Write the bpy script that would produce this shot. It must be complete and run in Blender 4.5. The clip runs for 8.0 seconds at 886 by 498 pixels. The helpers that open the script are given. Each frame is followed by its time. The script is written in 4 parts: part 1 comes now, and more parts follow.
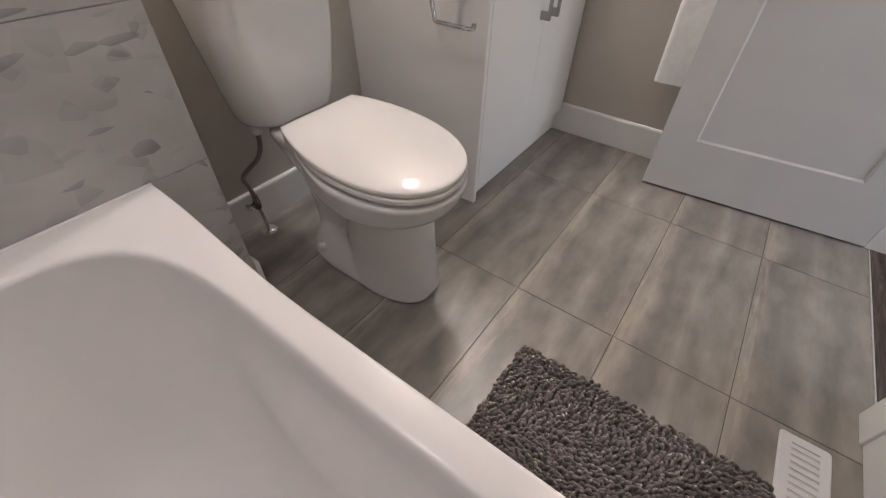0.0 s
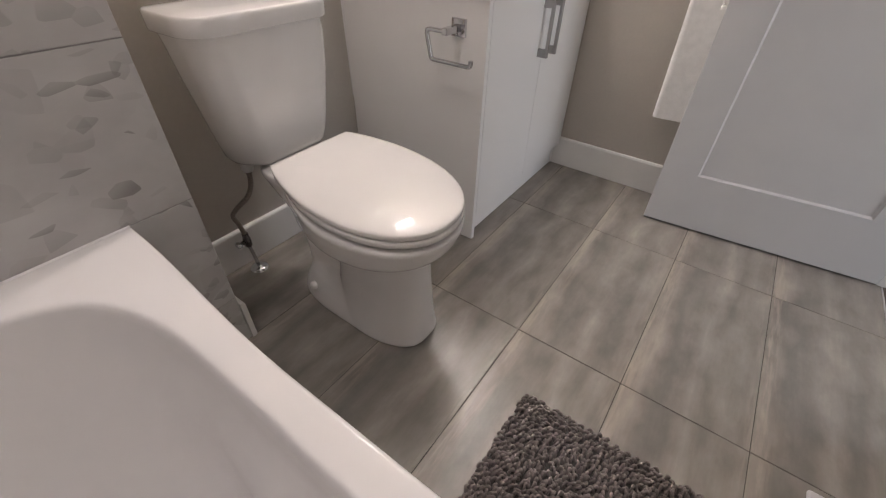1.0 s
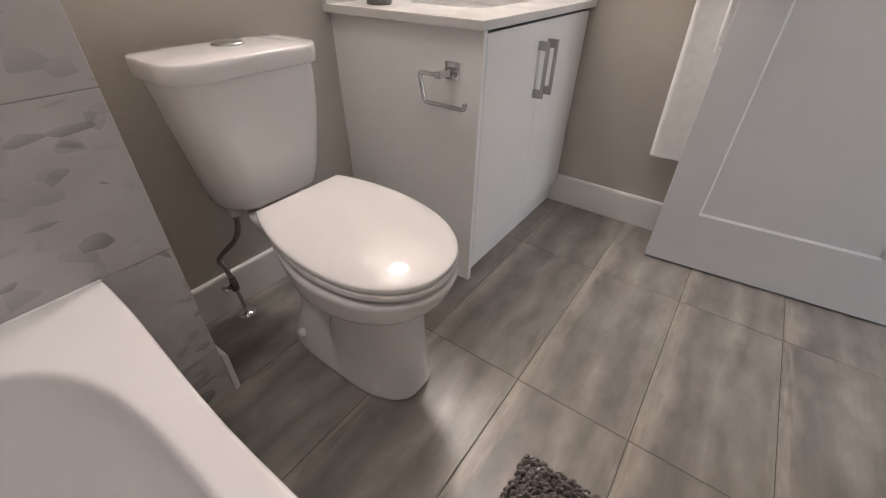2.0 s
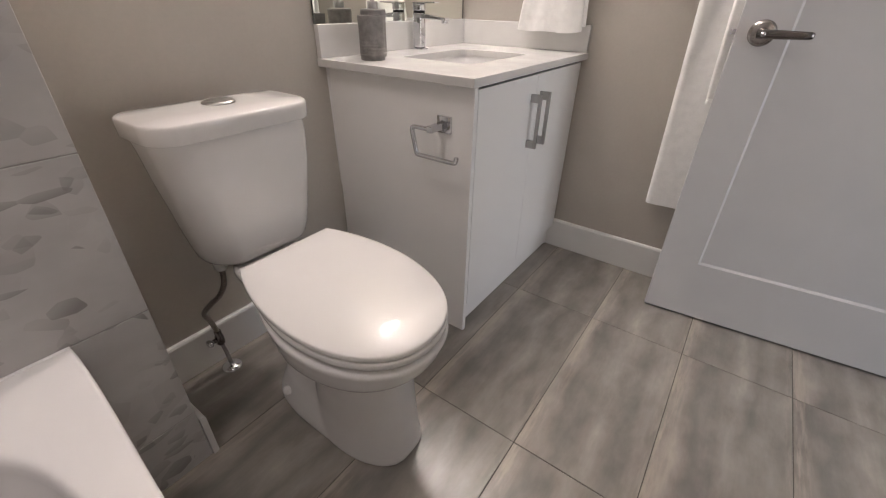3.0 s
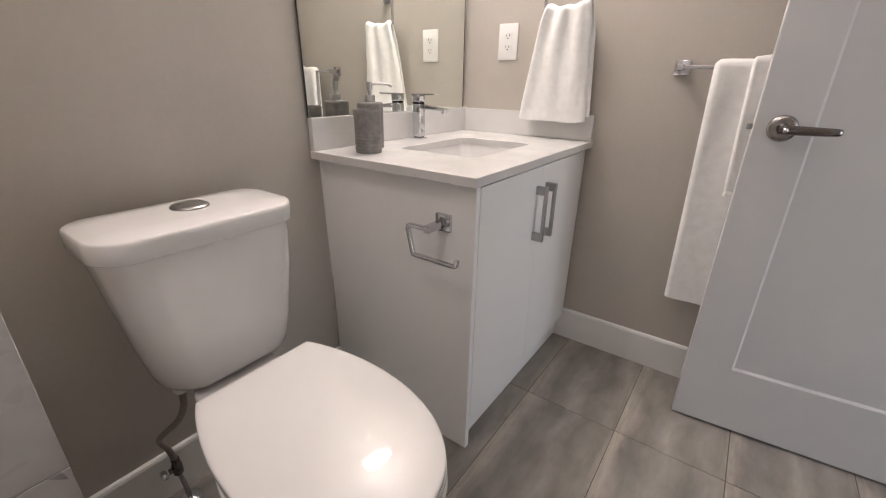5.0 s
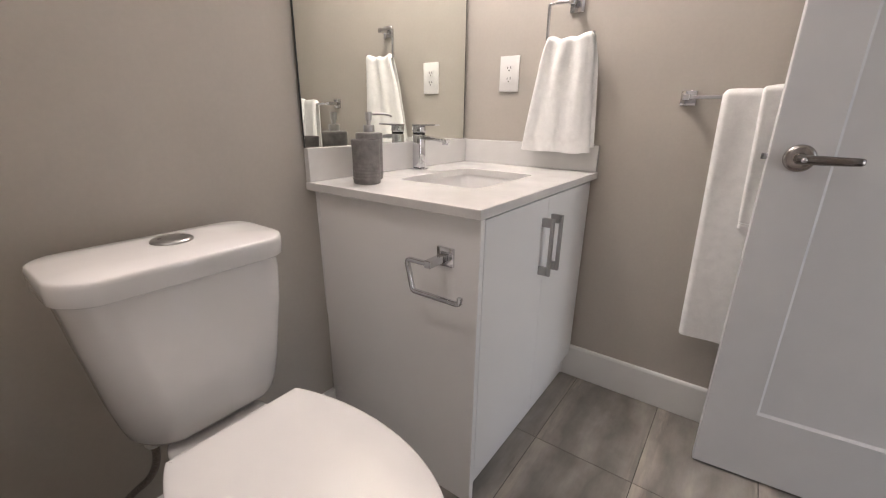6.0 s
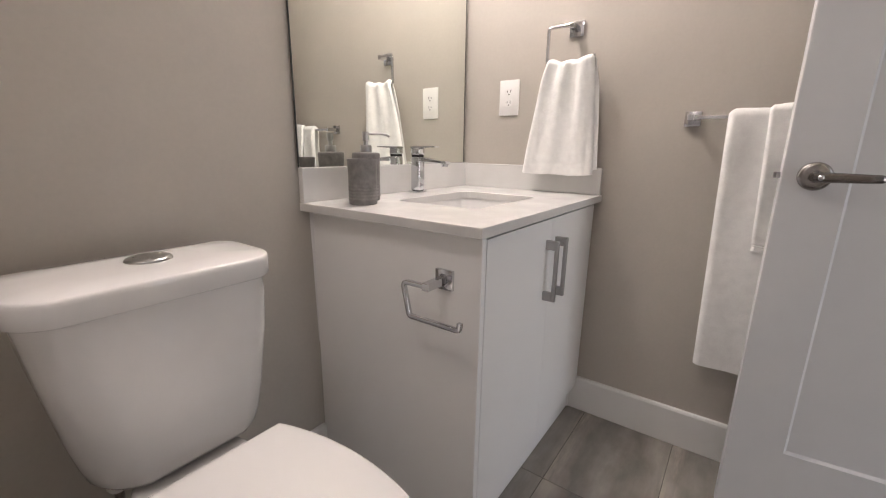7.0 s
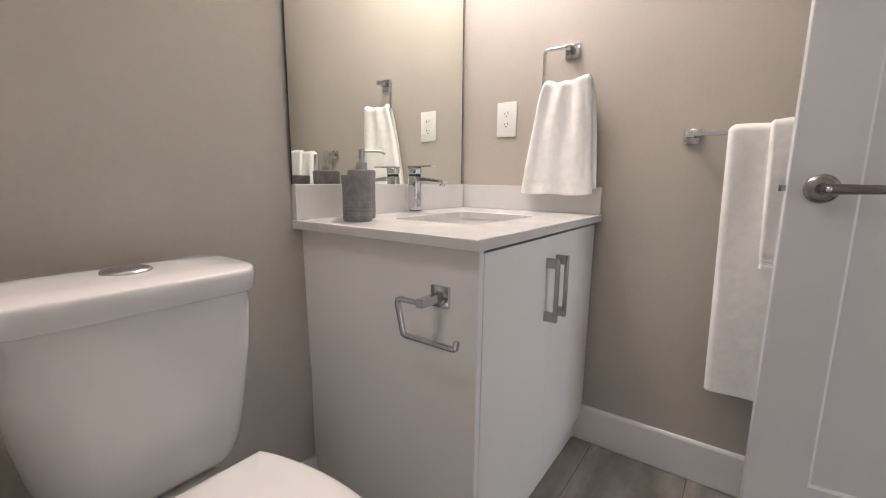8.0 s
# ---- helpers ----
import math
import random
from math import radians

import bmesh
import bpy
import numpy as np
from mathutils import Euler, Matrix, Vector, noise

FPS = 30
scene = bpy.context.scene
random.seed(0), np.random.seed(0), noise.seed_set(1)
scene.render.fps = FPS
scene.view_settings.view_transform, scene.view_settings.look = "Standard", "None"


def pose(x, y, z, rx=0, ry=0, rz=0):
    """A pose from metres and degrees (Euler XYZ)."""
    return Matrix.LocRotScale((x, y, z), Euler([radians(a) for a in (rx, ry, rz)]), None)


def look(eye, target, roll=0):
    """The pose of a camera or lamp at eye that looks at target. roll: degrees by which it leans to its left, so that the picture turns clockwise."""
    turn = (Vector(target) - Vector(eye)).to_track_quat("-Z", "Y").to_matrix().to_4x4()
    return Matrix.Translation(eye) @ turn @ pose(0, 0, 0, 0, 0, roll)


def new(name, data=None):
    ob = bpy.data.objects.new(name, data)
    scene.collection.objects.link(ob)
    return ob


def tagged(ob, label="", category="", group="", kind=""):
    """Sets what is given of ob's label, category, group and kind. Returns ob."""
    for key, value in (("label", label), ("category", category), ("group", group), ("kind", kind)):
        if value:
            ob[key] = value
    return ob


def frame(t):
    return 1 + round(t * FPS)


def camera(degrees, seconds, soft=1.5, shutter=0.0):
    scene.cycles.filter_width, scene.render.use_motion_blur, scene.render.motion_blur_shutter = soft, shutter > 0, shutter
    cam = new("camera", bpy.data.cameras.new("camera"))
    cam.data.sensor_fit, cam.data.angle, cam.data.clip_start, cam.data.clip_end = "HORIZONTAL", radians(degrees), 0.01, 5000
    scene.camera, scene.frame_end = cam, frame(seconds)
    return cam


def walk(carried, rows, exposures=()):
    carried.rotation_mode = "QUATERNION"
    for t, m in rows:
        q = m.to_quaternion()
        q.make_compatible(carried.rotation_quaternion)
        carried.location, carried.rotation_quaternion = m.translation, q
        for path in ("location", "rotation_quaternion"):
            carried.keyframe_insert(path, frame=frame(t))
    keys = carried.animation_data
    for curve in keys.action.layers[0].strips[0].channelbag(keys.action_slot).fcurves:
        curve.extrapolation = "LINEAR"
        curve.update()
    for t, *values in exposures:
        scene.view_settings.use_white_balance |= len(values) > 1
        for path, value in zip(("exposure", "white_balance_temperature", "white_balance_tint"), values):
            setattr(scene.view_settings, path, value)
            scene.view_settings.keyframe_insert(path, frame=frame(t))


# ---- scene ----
cam = camera(94.1, 8.0, soft=1.15)
PATH = [
    (0, (-1.907, -1.212, 0.982), (-0.721, -0.38, -0.397), 1.5),
    (0.5, (-1.881, -1.2, 0.977), (-0.658, -0.341, -0.352), 1.4),
    (1, (-1.853, -1.18, 0.973), (-0.592, -0.299, -0.305), 1.5),
    (1.5, (-1.819, -1.162, 0.971), (-0.522, -0.256, -0.252), 1.4),
    (2.8, (-1.746, -1.146, 1.005), (-0.362, -0.17, -0.059), 1.1),
    (3, (-1.731, -1.142, 1.01), (-0.333, -0.152, -0.024), 1.1),
    (3.5, (-1.699, -1.119, 1.027), (-0.272, -0.103, 0.062), 1.1),
    (4, (-1.664, -1.095, 1.044), (-0.209, -0.055, 0.148), 1.1),
    (4.5, (-1.623, -1.073, 1.048), (-0.144, -0.01, 0.222), 1.0),
    (6, (-1.542, -1.005, 1.033), (0.004, 0.106, 0.417), 0.9),
    (6.5, (-1.515, -0.993, 1.019), (0.045, 0.132, 0.473), 0.9),
    (7, (-1.5, -0.978, 0.997), (0.077, 0.158, 0.524), 0.9),
    (7.5, (-1.483, -0.97, 0.975), (0.104, 0.18, 0.577), 0.8),
    (8, (-1.469, -0.97, 0.956), (0.128, 0.188, 0.629), 0.7),
]
walk(cam, [(t, look(eye, target, roll)) for t, eye, target, roll in PATH],
     [(0, 0.15), (1.5, 0.16), (4, 0.17), (6, 0.15), (8, 0.14)])

# ---------------------------------------------------------------- world and light
world = bpy.data.worlds.new("sky")
scene.world = world
world.use_nodes = True
_wn, _wl = world.node_tree.nodes, world.node_tree.links
_sky = _wn.new("ShaderNodeTexSky")
_sky.sky_type, _sky.sun_disc = "NISHITA", False
_sky.sun_elevation, _sky.sun_rotation = radians(38), radians(200)
_wl.new(_sky.outputs[0], _wn["Background"].inputs[0])
_wn["Background"].inputs[1].default_value = 0.1

BULB_WATTS = 10.8          # each of the three bulbs over the mirror
HALL_WATTS = 11.5          # daylight from the hall, through an unseen opening added for it
BULB_COLOUR = (1.0, 0.902, 0.876)
UPLIGHT_WATTS = 11.6       # what leaves each shade through its open top
CEILING_FILL_WATTS = 5.2       # fill from an unseen flush light added in the ceiling over the bathtub


def lamp(name, kind, place, watts, colour, **more):
    data = bpy.data.lights.new(name, kind)
    data.energy, data.color = watts, colour
    if kind == "POINT":
        data.shadow_soft_size = more["radius"]
    else:
        data.shape, data.size, data.size_y = "RECTANGLE", more["size"][0], more["size"][1]
    ob = new(name, data)
    ob.matrix_world = place
    return ob


# ---------------------------------------------------------------- the plan, in metres
# Corner of the back wall and the towel wall at the origin, x along the back wall, y into it.
WEST, SOUTH, CEIL, WALL = -2.46, -1.81, 2.44, 0.12
ALCOVE_Y, ALCOVE_X = -0.302, -1.550          # tiled end wall of the tub and its free edge
DOOR_L, DOOR_R, DOOR_H = -0.917, -0.128, 2.05  # door opening in the south wall
BASE_H, BASE_T = 0.137, 0.014
COUNTER_Z, COUNTER_X, COUNTER_Y = 0.848, -0.818, -0.580

# ---------------------------------------------------------------- materials


class Nodes:
    """A small builder for node materials."""

    def __init__(self, name):
        self.mat = bpy.data.materials.new(name)
        self.mat.use_nodes = True
        self.tree = self.mat.node_tree
        self.bsdf = self.tree.nodes["Principled BSDF"]

    def add(self, kind, **sets):
        node = self.tree.nodes.new(kind)
        for key, value in sets.items():
            if key == "noise_dim":
                node.noise_dimensions = value
            elif key == "data_type":
                node.data_type = value
            elif key == "operation":
                node.operation = value
            elif key == "feature":
                node.feature = value
            elif key == "blend_type":
                node.blend_type = value
            elif key == "bands":
                node.bands_direction = value
        return node

    def link(self, a, b):
        self.tree.links.new(a, b)

    def coords(self, scale=(1, 1, 1), world_space=False, turn=(0, 0, 0)):
        if world_space:
            src = self.add("ShaderNodeNewGeometry").outputs["Position"]
        else:
            src = self.add("ShaderNodeTexCoord").outputs["Object"]
        m = self.add("ShaderNodeMapping")
        m.inputs["Scale"].default_value = scale
        m.inputs["Rotation"].default_value = turn
        self.link(src, m.inputs["Vector"])
        return m.outputs["Vector"]

    def noise(self, vec, scale, detail=3.0, rough=0.55, warp=0.0):
        n = self.add("ShaderNodeTexNoise")
        n.inputs["Scale"].default_value = scale
        n.inputs["Detail"].default_value = detail
        n.inputs["Roughness"].default_value = rough
        n.inputs["Distortion"].default_value = warp
        self.link(vec, n.inputs["Vector"])
        return n.outputs["Fac"]

    def ramp(self, fac, stops, soft=False):
        r = self.add("ShaderNodeValToRGB")
        if soft:
            r.color_ramp.interpolation = "EASE"
        els = r.color_ramp.elements
        while len(els) < len(stops):
            els.new(0.5)
        for e, (p, c) in zip(els, stops):
            e.position = p
            e.color = (*c, 1) if not isinstance(c, (int, float)) else (c, c, c, 1)
        self.link(fac, r.inputs["Fac"])
        return r.outputs["Color"]

    def mix(self, a, b, fac, mode="MIX"):
        m = self.add("ShaderNodeMix", data_type="RGBA", blend_type=mode)
        for value, socket in ((fac, m.inputs[0]), (a, m.inputs[6]), (b, m.inputs[7])):
            if isinstance(value, (int, float)):
                socket.default_value = value
            elif isinstance(value, tuple):
                socket.default_value = (*value, 1)
            else:
                self.link(value, socket)
        return m.outputs[2]

    def maths(self, op, a, b=0.0):
        m = self.add("ShaderNodeMath", operation=op)
        for value, socket in ((a, m.inputs[0]), (b, m.inputs[1])):
            if isinstance(value, (int, float)):
                socket.default_value = value
            else:
                self.link(value, socket)
        return m.outputs[0]

    def bump(self, height, strength, distance=0.002):
        b = self.add("ShaderNodeBump")
        b.inputs["Strength"].default_value = strength
        b.inputs["Distance"].default_value = distance
        self.link(height, b.inputs["Height"])
        self.link(b.outputs["Normal"], self.bsdf.inputs["Normal"])

    def set(self, **values):
        names = dict(colour="Base Color", rough="Roughness", metal="Metallic", ior="IOR", coat="Coat Weight", coat_rough="Coat Roughness",
                     spec="Specular IOR Level", sheen="Sheen Weight", through="Transmission Weight", glow="Emission Color", glow_power="Emission Strength")
        for key, value in values.items():
            socket = self.bsdf.inputs[names[key]]
            if isinstance(value, (int, float)):
                socket.default_value = value
            elif isinstance(value, tuple):
                socket.default_value = (*value, 1)
            else:
                self.link(value, socket)
        return self.mat


def tint(c, k):
    return tuple(min(1.0, v * k) for v in c)


def plain(name, colour, rough, metal=0.0, vary=0.05, scale=6.0, fine=0.0, fine_scale=300.0, coat=0.0, spec=0.5):
    """A nearly even surface: a slight cloud of tone, uneven gloss, and fine relief."""
    n = Nodes(name)
    v = n.coords()
    cloud = n.noise(v, scale, 4.0)
    col = n.ramp(cloud, [(0.25, tint(colour, 1 - vary)), (0.75, tint(colour, 1 + vary))])
    gloss = n.ramp(n.noise(v, scale * 4.3, 5.0), [(0.3, rough * 0.85), (0.7, min(1.0, rough * 1.18))])
    n.set(colour=col, rough=gloss, metal=metal, coat=coat, spec=spec)
    if fine:
        n.bump(n.noise(v, fine_scale, 3.0), fine, 0.0008)
    return n.mat


def wall_paint(name, colour):
    """Rolled eggshell paint: orange-peel relief and faint roller clouds."""
    n = Nodes(name)
    v = n.coords(world_space=True)
    col = n.ramp(n.noise(v, 2.2, 4.0, 0.6), [(0.3, tint(colour, 0.955)), (0.7, tint(colour, 1.03))])
    speck = n.ramp(n.noise(v, 90.0, 2.0), [(0.35, 0.985), (0.65, 1.01)])
    n.set(colour=n.mix(col, speck, 1.0, "MULTIPLY"), rough=n.ramp(n.noise(v, 14.0, 3.0), [(0.3, 0.42), (0.7, 0.56)]))
    n.bump(n.noise(v, 420.0, 3.0), 0.12, 0.0012)
    return n.mat


def floor_tile_material():
    """Grey porcelain with soft brushed bands along the long side, cloudy patches and tan wisps at the long edges; every tile its own cut."""
    n = Nodes("floor_porcelain")
    own = n.add("ShaderNodeTexCoord").outputs["Object"]
    rnd = n.add("ShaderNodeObjectInfo").outputs["Random"]
    shift = n.add("ShaderNodeCombineXYZ")
    n.link(n.maths("MULTIPLY", rnd, 37.0), shift.inputs[0])
    n.link(n.maths("MULTIPLY", rnd, 11.0), shift.inputs[1])
    n.link(n.maths("MULTIPLY", rnd, 5.0), shift.inputs[2])
    add = n.add("ShaderNodeVectorMath", operation="ADD")
    n.link(own, add.inputs[0]), n.link(shift.outputs[0], add.inputs[1])

    def mapped(s, turn=0.0):
        m = n.add("ShaderNodeMapping")
        m.inputs["Scale"].default_value = s
        m.inputs["Rotation"].default_value = (0, 0, turn)
        n.link(add.outputs[0], m.inputs["Vector"])
        return m.outputs["Vector"]

    sep = n.add("ShaderNodeSeparateXYZ")
    n.link(own, sep.inputs[0])
    bands = n.noise(mapped((1.6, 9.0, 1), 0.04), 1.5, 4.0, 0.55)
    clouds = n.noise(mapped((3.2, 5.2, 1), -0.10), 2.0, 4.0, 0.55)
    waver = n.noise(mapped((2.2, 3.0, 1), 0.12), 1.8, 3.0, 0.5)
    wisps = n.noise(mapped((4.0, 34.0, 1), 0.05), 1.6, 5.0, 0.62)
    fine = n.noise(mapped((22.0, 60.0, 1)), 2.0, 4.0, 0.6)
    # The print across the short side: pale edges, a dark cloud, a pale streak along the middle.
    across = n.maths("ADD", n.maths("MULTIPLY", sep.outputs[1], 3.28), n.maths("MULTIPLY", waver, 0.60))
    across = n.maths("ADD", across, 0.20)
    lay = n.ramp(across, [(0.02, (0.240, 0.221, 0.199)), (0.14, (0.296, 0.270, 0.242)), (0.32, (0.176, 0.163, 0.148)), (0.48, (0.345, 0.314, 0.283)), (0.62, (0.208, 0.192, 0.174)),
                          (0.80, (0.150, 0.140, 0.128)), (0.95, (0.360, 0.320, 0.281))])
    own_bands = n.ramp(bands, [(0.28, (0.168, 0.156, 0.142)), (0.45, (0.210, 0.194, 0.176)), (0.58, (0.258, 0.236, 0.213)), (0.74, (0.362, 0.327, 0.292))])
    col = n.mix(own_bands, lay, 0.55)
    col = n.mix(col, n.ramp(clouds, [(0.28, 0.74), (0.46, 0.95), (0.56, 1.05), (0.75, 1.24)]), 1.0, "MULTIPLY")
    rim = n.ramp(n.maths("ABSOLUTE", n.maths("ADD", sep.outputs[1], 0.012)), [(0.112, 0.0), (0.155, 0.75)])
    streak = n.maths("MULTIPLY", rim, n.ramp(wisps, [(0.46, 0.0), (0.62, 1.0)]))
    col = n.mix(col, (0.400, 0.345, 0.292), streak)
    col = n.mix(col, n.ramp(wisps, [(0.3, 0.96), (0.7, 1.05)]), 1.0, "MULTIPLY")
    col = n.mix(col, n.ramp(fine, [(0.3, 0.965), (0.7, 1.035)]), 1.0, "MULTIPLY")
    n.set(colour=col, rough=n.ramp(clouds, [(0.3, 0.285), (0.7, 0.34)]), spec=0.5)
    n.bump(n.noise(mapped((60, 130, 30)), 2.0, 3.0), 0.07, 0.0008)
    return n.mat


def marble_tile_material():
    """Honed white-grey wall tile printed with scattered soft-edged stone chips, each shaded from one side."""
    n = Nodes("chip_marble")
    rnd = n.add("ShaderNodeObjectInfo").outputs["Random"]
    shift = n.add("ShaderNodeCombineXYZ")
    n.link(n.maths("MULTIPLY", rnd, 9.0), shift.inputs[0])
    pos = n.add("ShaderNodeNewGeometry").outputs["Position"]
    add = n.add("ShaderNodeVectorMath", operation="ADD")
    n.link(pos, add.inputs[0]), n.link(shift.outputs[0], add.inputs[1])

    def mapped(s, turn=0.0):
        m = n.add("ShaderNodeMapping")
        m.inputs["Scale"].default_value = s
        m.inputs["Rotation"].default_value = (0, turn, 0)
        n.link(add.outputs[0], m.inputs["Vector"])
        return m.outputs["Vector"]

    cloud = n.noise(mapped((1.0, 1.0, 1.6)), 7.0, 3.0, 0.5)
    col = n.ramp(cloud, [(0.30, (0.455, 0.446, 0.442)), (0.55, (0.515, 0.505, 0.500)), (0.75, (0.565, 0.556, 0.550))])
    for scale, turn, keep, strong, dark in (((11.0, 11.0, 15.0), 0.55, 0.85, 0.7, (0.435, 0.427, 0.423)), ((24.0, 24.0, 38.0), -0.25, 0.88, 0.8, (0.380, 0.371, 0.366)),
                                            ((23.0, 23.0, 33.0), 0.20, 0.925, 0.9, (0.250, 0.240, 0.234)), ((20.0, 20.0, 56.0), -0.12, 0.915, 0.9, (0.275, 0.264, 0.257))):
        v = n.add("ShaderNodeTexVoronoi", feature="SMOOTH_F1")
        v.inputs["Scale"].default_value = 1.0
        v.inputs["Randomness"].default_value = 0.95
        v.inputs["Smoothness"].default_value = 0.20
        at = mapped(scale, turn)
        n.link(at, v.inputs["Vector"])
        sep = n.add("ShaderNodeSeparateColor")
        n.link(v.outputs["Color"], sep.inputs[0])
        mask = n.ramp(sep.outputs[0], [(keep - 0.03, 0.0), (keep + 0.05, strong)])
        off = n.add("ShaderNodeVectorMath", operation="SUBTRACT")
        n.link(at, off.inputs[0]), n.link(v.outputs["Position"], off.inputs[1])
        xyz = n.add("ShaderNodeSeparateXYZ")
        n.link(off.outputs[0], xyz.inputs[0])
        lean = n.maths("ADD", n.maths("MULTIPLY", xyz.outputs[2], -0.9), n.maths("MULTIPLY", xyz.outputs[0], 0.5))
        fade = n.ramp(n.maths("ADD", lean, 0.5), [(0.10, 0.45), (0.85, 1.0)])
        col = n.mix(col, dark, n.maths("MULTIPLY", mask, fade))
    n.set(colour=col, rough=n.ramp(cloud, [(0.3, 0.29), (0.7, 0.37)]))
    n.bump(n.noise(mapped((1, 1, 1)), 160.0, 3.0), 0.05, 0.0006)
    return n.mat


def terry(name, colour):
    n = Nodes(name)
    v = n.coords()
    loop = n.noise(v, 420.0, 3.0, 0.7)
    weave = n.noise(v, 35.0, 4.0, 0.6)
    col = n.mix(n.ramp(weave, [(0.3, tint(colour, 0.93)), (0.7, tint(colour, 1.03))]), n.ramp(loop, [(0.3, 0.93), (0.7, 1.03)]), 1.0, "MULTIPLY")
    n.set(colour=col, rough=0.95, sheen=0.35, spec=0.15)
    n.bump(n.mix(loop, weave, 0.2), 0.36, 0.0026)
    return n.mat


def chenille():
    n = Nodes("chenille_yarn")
    rnd = n.add("ShaderNodeNewGeometry").outputs["Random Per Island"]
    v = n.coords()
    col = n.ramp(rnd, [(0.0, (0.150, 0.129, 0.123)), (0.6, (0.198, 0.171, 0.163)), (1.0, (0.246, 0.214, 0.205))])
    col = n.mix(col, n.ramp(n.noise(v, 600.0, 2.0), [(0.3, 0.86), (0.7, 1.1)]), 1.0, "MULTIPLY")
    n.set(colour=col, rough=1.0, sheen=0.06, spec=0.05)
    n.bump(n.noise(v, 900.0, 2.0), 0.6, 0.002)
    return n.mat


def plank_material():
    n = Nodes("dark_plank")
    v = n.coords((1, 14, 1), world_space=True)
    rnd = n.add("ShaderNodeObjectInfo").outputs["Random"]
    grain = n.noise(v, 5.0, 7.0, 0.65, 1.2)
    col = n.ramp(grain, [(0.32, (0.020, 0.014, 0.011)), (0.50, (0.060, 0.045, 0.037)), (0.70, (0.135, 0.108, 0.092))])
    col = n.mix(col, n.ramp(rnd, [(0.0, 0.8), (1.0, 1.2)]), 1.0, "MULTIPLY")
    n.set(colour=col, rough=n.ramp(grain, [(0.3, 0.50), (0.7, 0.68)]), spec=0.3)
    n.bump(grain, 0.2, 0.001)
    return n.mat


def concrete_resin():
    """Grey cast resin with a slight mottling, as the bath accessories have."""
    n = Nodes("grey_cast_resin")
    v = n.coords()
    mott = n.noise(v, 60.0, 6.0, 0.7)
    big = n.noise(v, 14.0, 4.0)
    col = n.mix(n.ramp(mott, [(0.3, (0.135, 0.127, 0.120)), (0.7, (0.235, 0.222, 0.212))]), n.ramp(big, [(0.3, 0.85), (0.7, 1.15)]), 1.0, "MULTIPLY")
    n.set(colour=col, rough=n.ramp(mott, [(0.3, 0.5), (0.7, 0.75)]))
    n.bump(mott, 0.25, 0.001)
    return n.mat


def quartz():
    n = Nodes("white_quartz")
    v = n.coords()
    speck = n.noise(v, 520.0, 2.0, 0.7)
    cloud = n.noise(v, 9.0, 4.0)
    col = n.mix(n.ramp(cloud, [(0.3, (0.64, 0.628, 0.61)), (0.7, (0.69, 0.678, 0.66))]), n.ramp(speck, [(0.28, 0.93), (0.45, 1.0)]), 1.0, "MULTIPLY")
    n.set(colour=col, rough=n.ramp(cloud, [(0.3, 0.19), (0.7, 0.26)]))
    return n.mat


def glowing(name, colour, power):
    n = Nodes(name)
    v = n.coords()
    n.set(colour=(0.9, 0.9, 0.88), rough=0.4, glow=n.ramp(n.noise(v, 20.0), [(0.3, tint(colour, 0.92)), (0.7, colour)]), glow_power=power)
    return n.mat


M_WALL = wall_paint("taupe_wall_paint", (0.447, 0.412, 0.366))
M_CEIL = wall_paint("ceiling_paint", (0.80, 0.79, 0.77))
M_TRIM = plain("white_trim_paint", (0.74, 0.73, 0.71), 0.33, vary=0.03, fine=0.03, fine_scale=160)
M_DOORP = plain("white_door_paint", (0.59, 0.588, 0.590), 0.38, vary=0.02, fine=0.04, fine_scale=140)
M_TILE = floor_tile_material()
M_GROUT = plain("dark_grout", (0.085, 0.075, 0.066), 0.9, vary=0.2, scale=40, fine=0.4)
M_MARBLE = marble_tile_material()
M_WGROUT = plain("grey_wall_grout", (0.36, 0.35, 0.34), 0.9, vary=0.12, scale=40, fine=0.3)
M_ACRYL = plain("white_tub_acrylic", (0.77, 0.755, 0.752), 0.20, vary=0.02, scale=3)
M_CERAM = plain("white_vitreous_china", (0.74, 0.725, 0.713), 0.10, vary=0.02, scale=5, coat=0.3)
M_PLAST = plain("white_seat_plastic", (0.73, 0.714, 0.698), 0.05, vary=0.015, scale=5, fine=0.20, fine_scale=95)
_m = Nodes("white_lacquer")
_m.bump(_m.noise(_m.coords(), 9.0, 2.0), 0.02, 0.003)
M_CAB = _m.set(colour=_m.ramp(_m.noise(_m.coords(), 3.0, 2.0), [(0.3, (0.865, 0.855, 0.842)), (0.7, (0.885, 0.875, 0.862))]), rough=0.32)
M_QUARTZ = quartz()
M_CHROME = plain("chrome", (0.64, 0.64, 0.66), 0.08, metal=1.0, vary=0.03, scale=20)
M_BRUSH = plain("brushed_nickel", (0.40, 0.39, 0.38), 0.33, metal=1.0, vary=0.03, scale=12)
M_DARKNI = plain("satin_nickel_lever", (0.23, 0.212, 0.203), 0.17, metal=1.0, vary=0.03, scale=10)
M_ROSE = plain("satin_nickel_rose", (0.36, 0.335, 0.32), 0.22, metal=1.0, vary=0.04, scale=30)
M_TERRY = terry("white_terry", (0.89, 0.88, 0.86))
M_YARN = chenille()
M_RUGBASE = plain("rug_backing", (0.06, 0.054, 0.05), 0.95, vary=0.1)
M_RESIN = concrete_resin()
M_PLANK = plank_material()
# Near-black for slots, joints and gasket; the door strips use it as shade.
M_SHADOWGAP = plain("dark_gap_fill", (0.03, 0.03, 0.03), 0.9, spec=0.1)
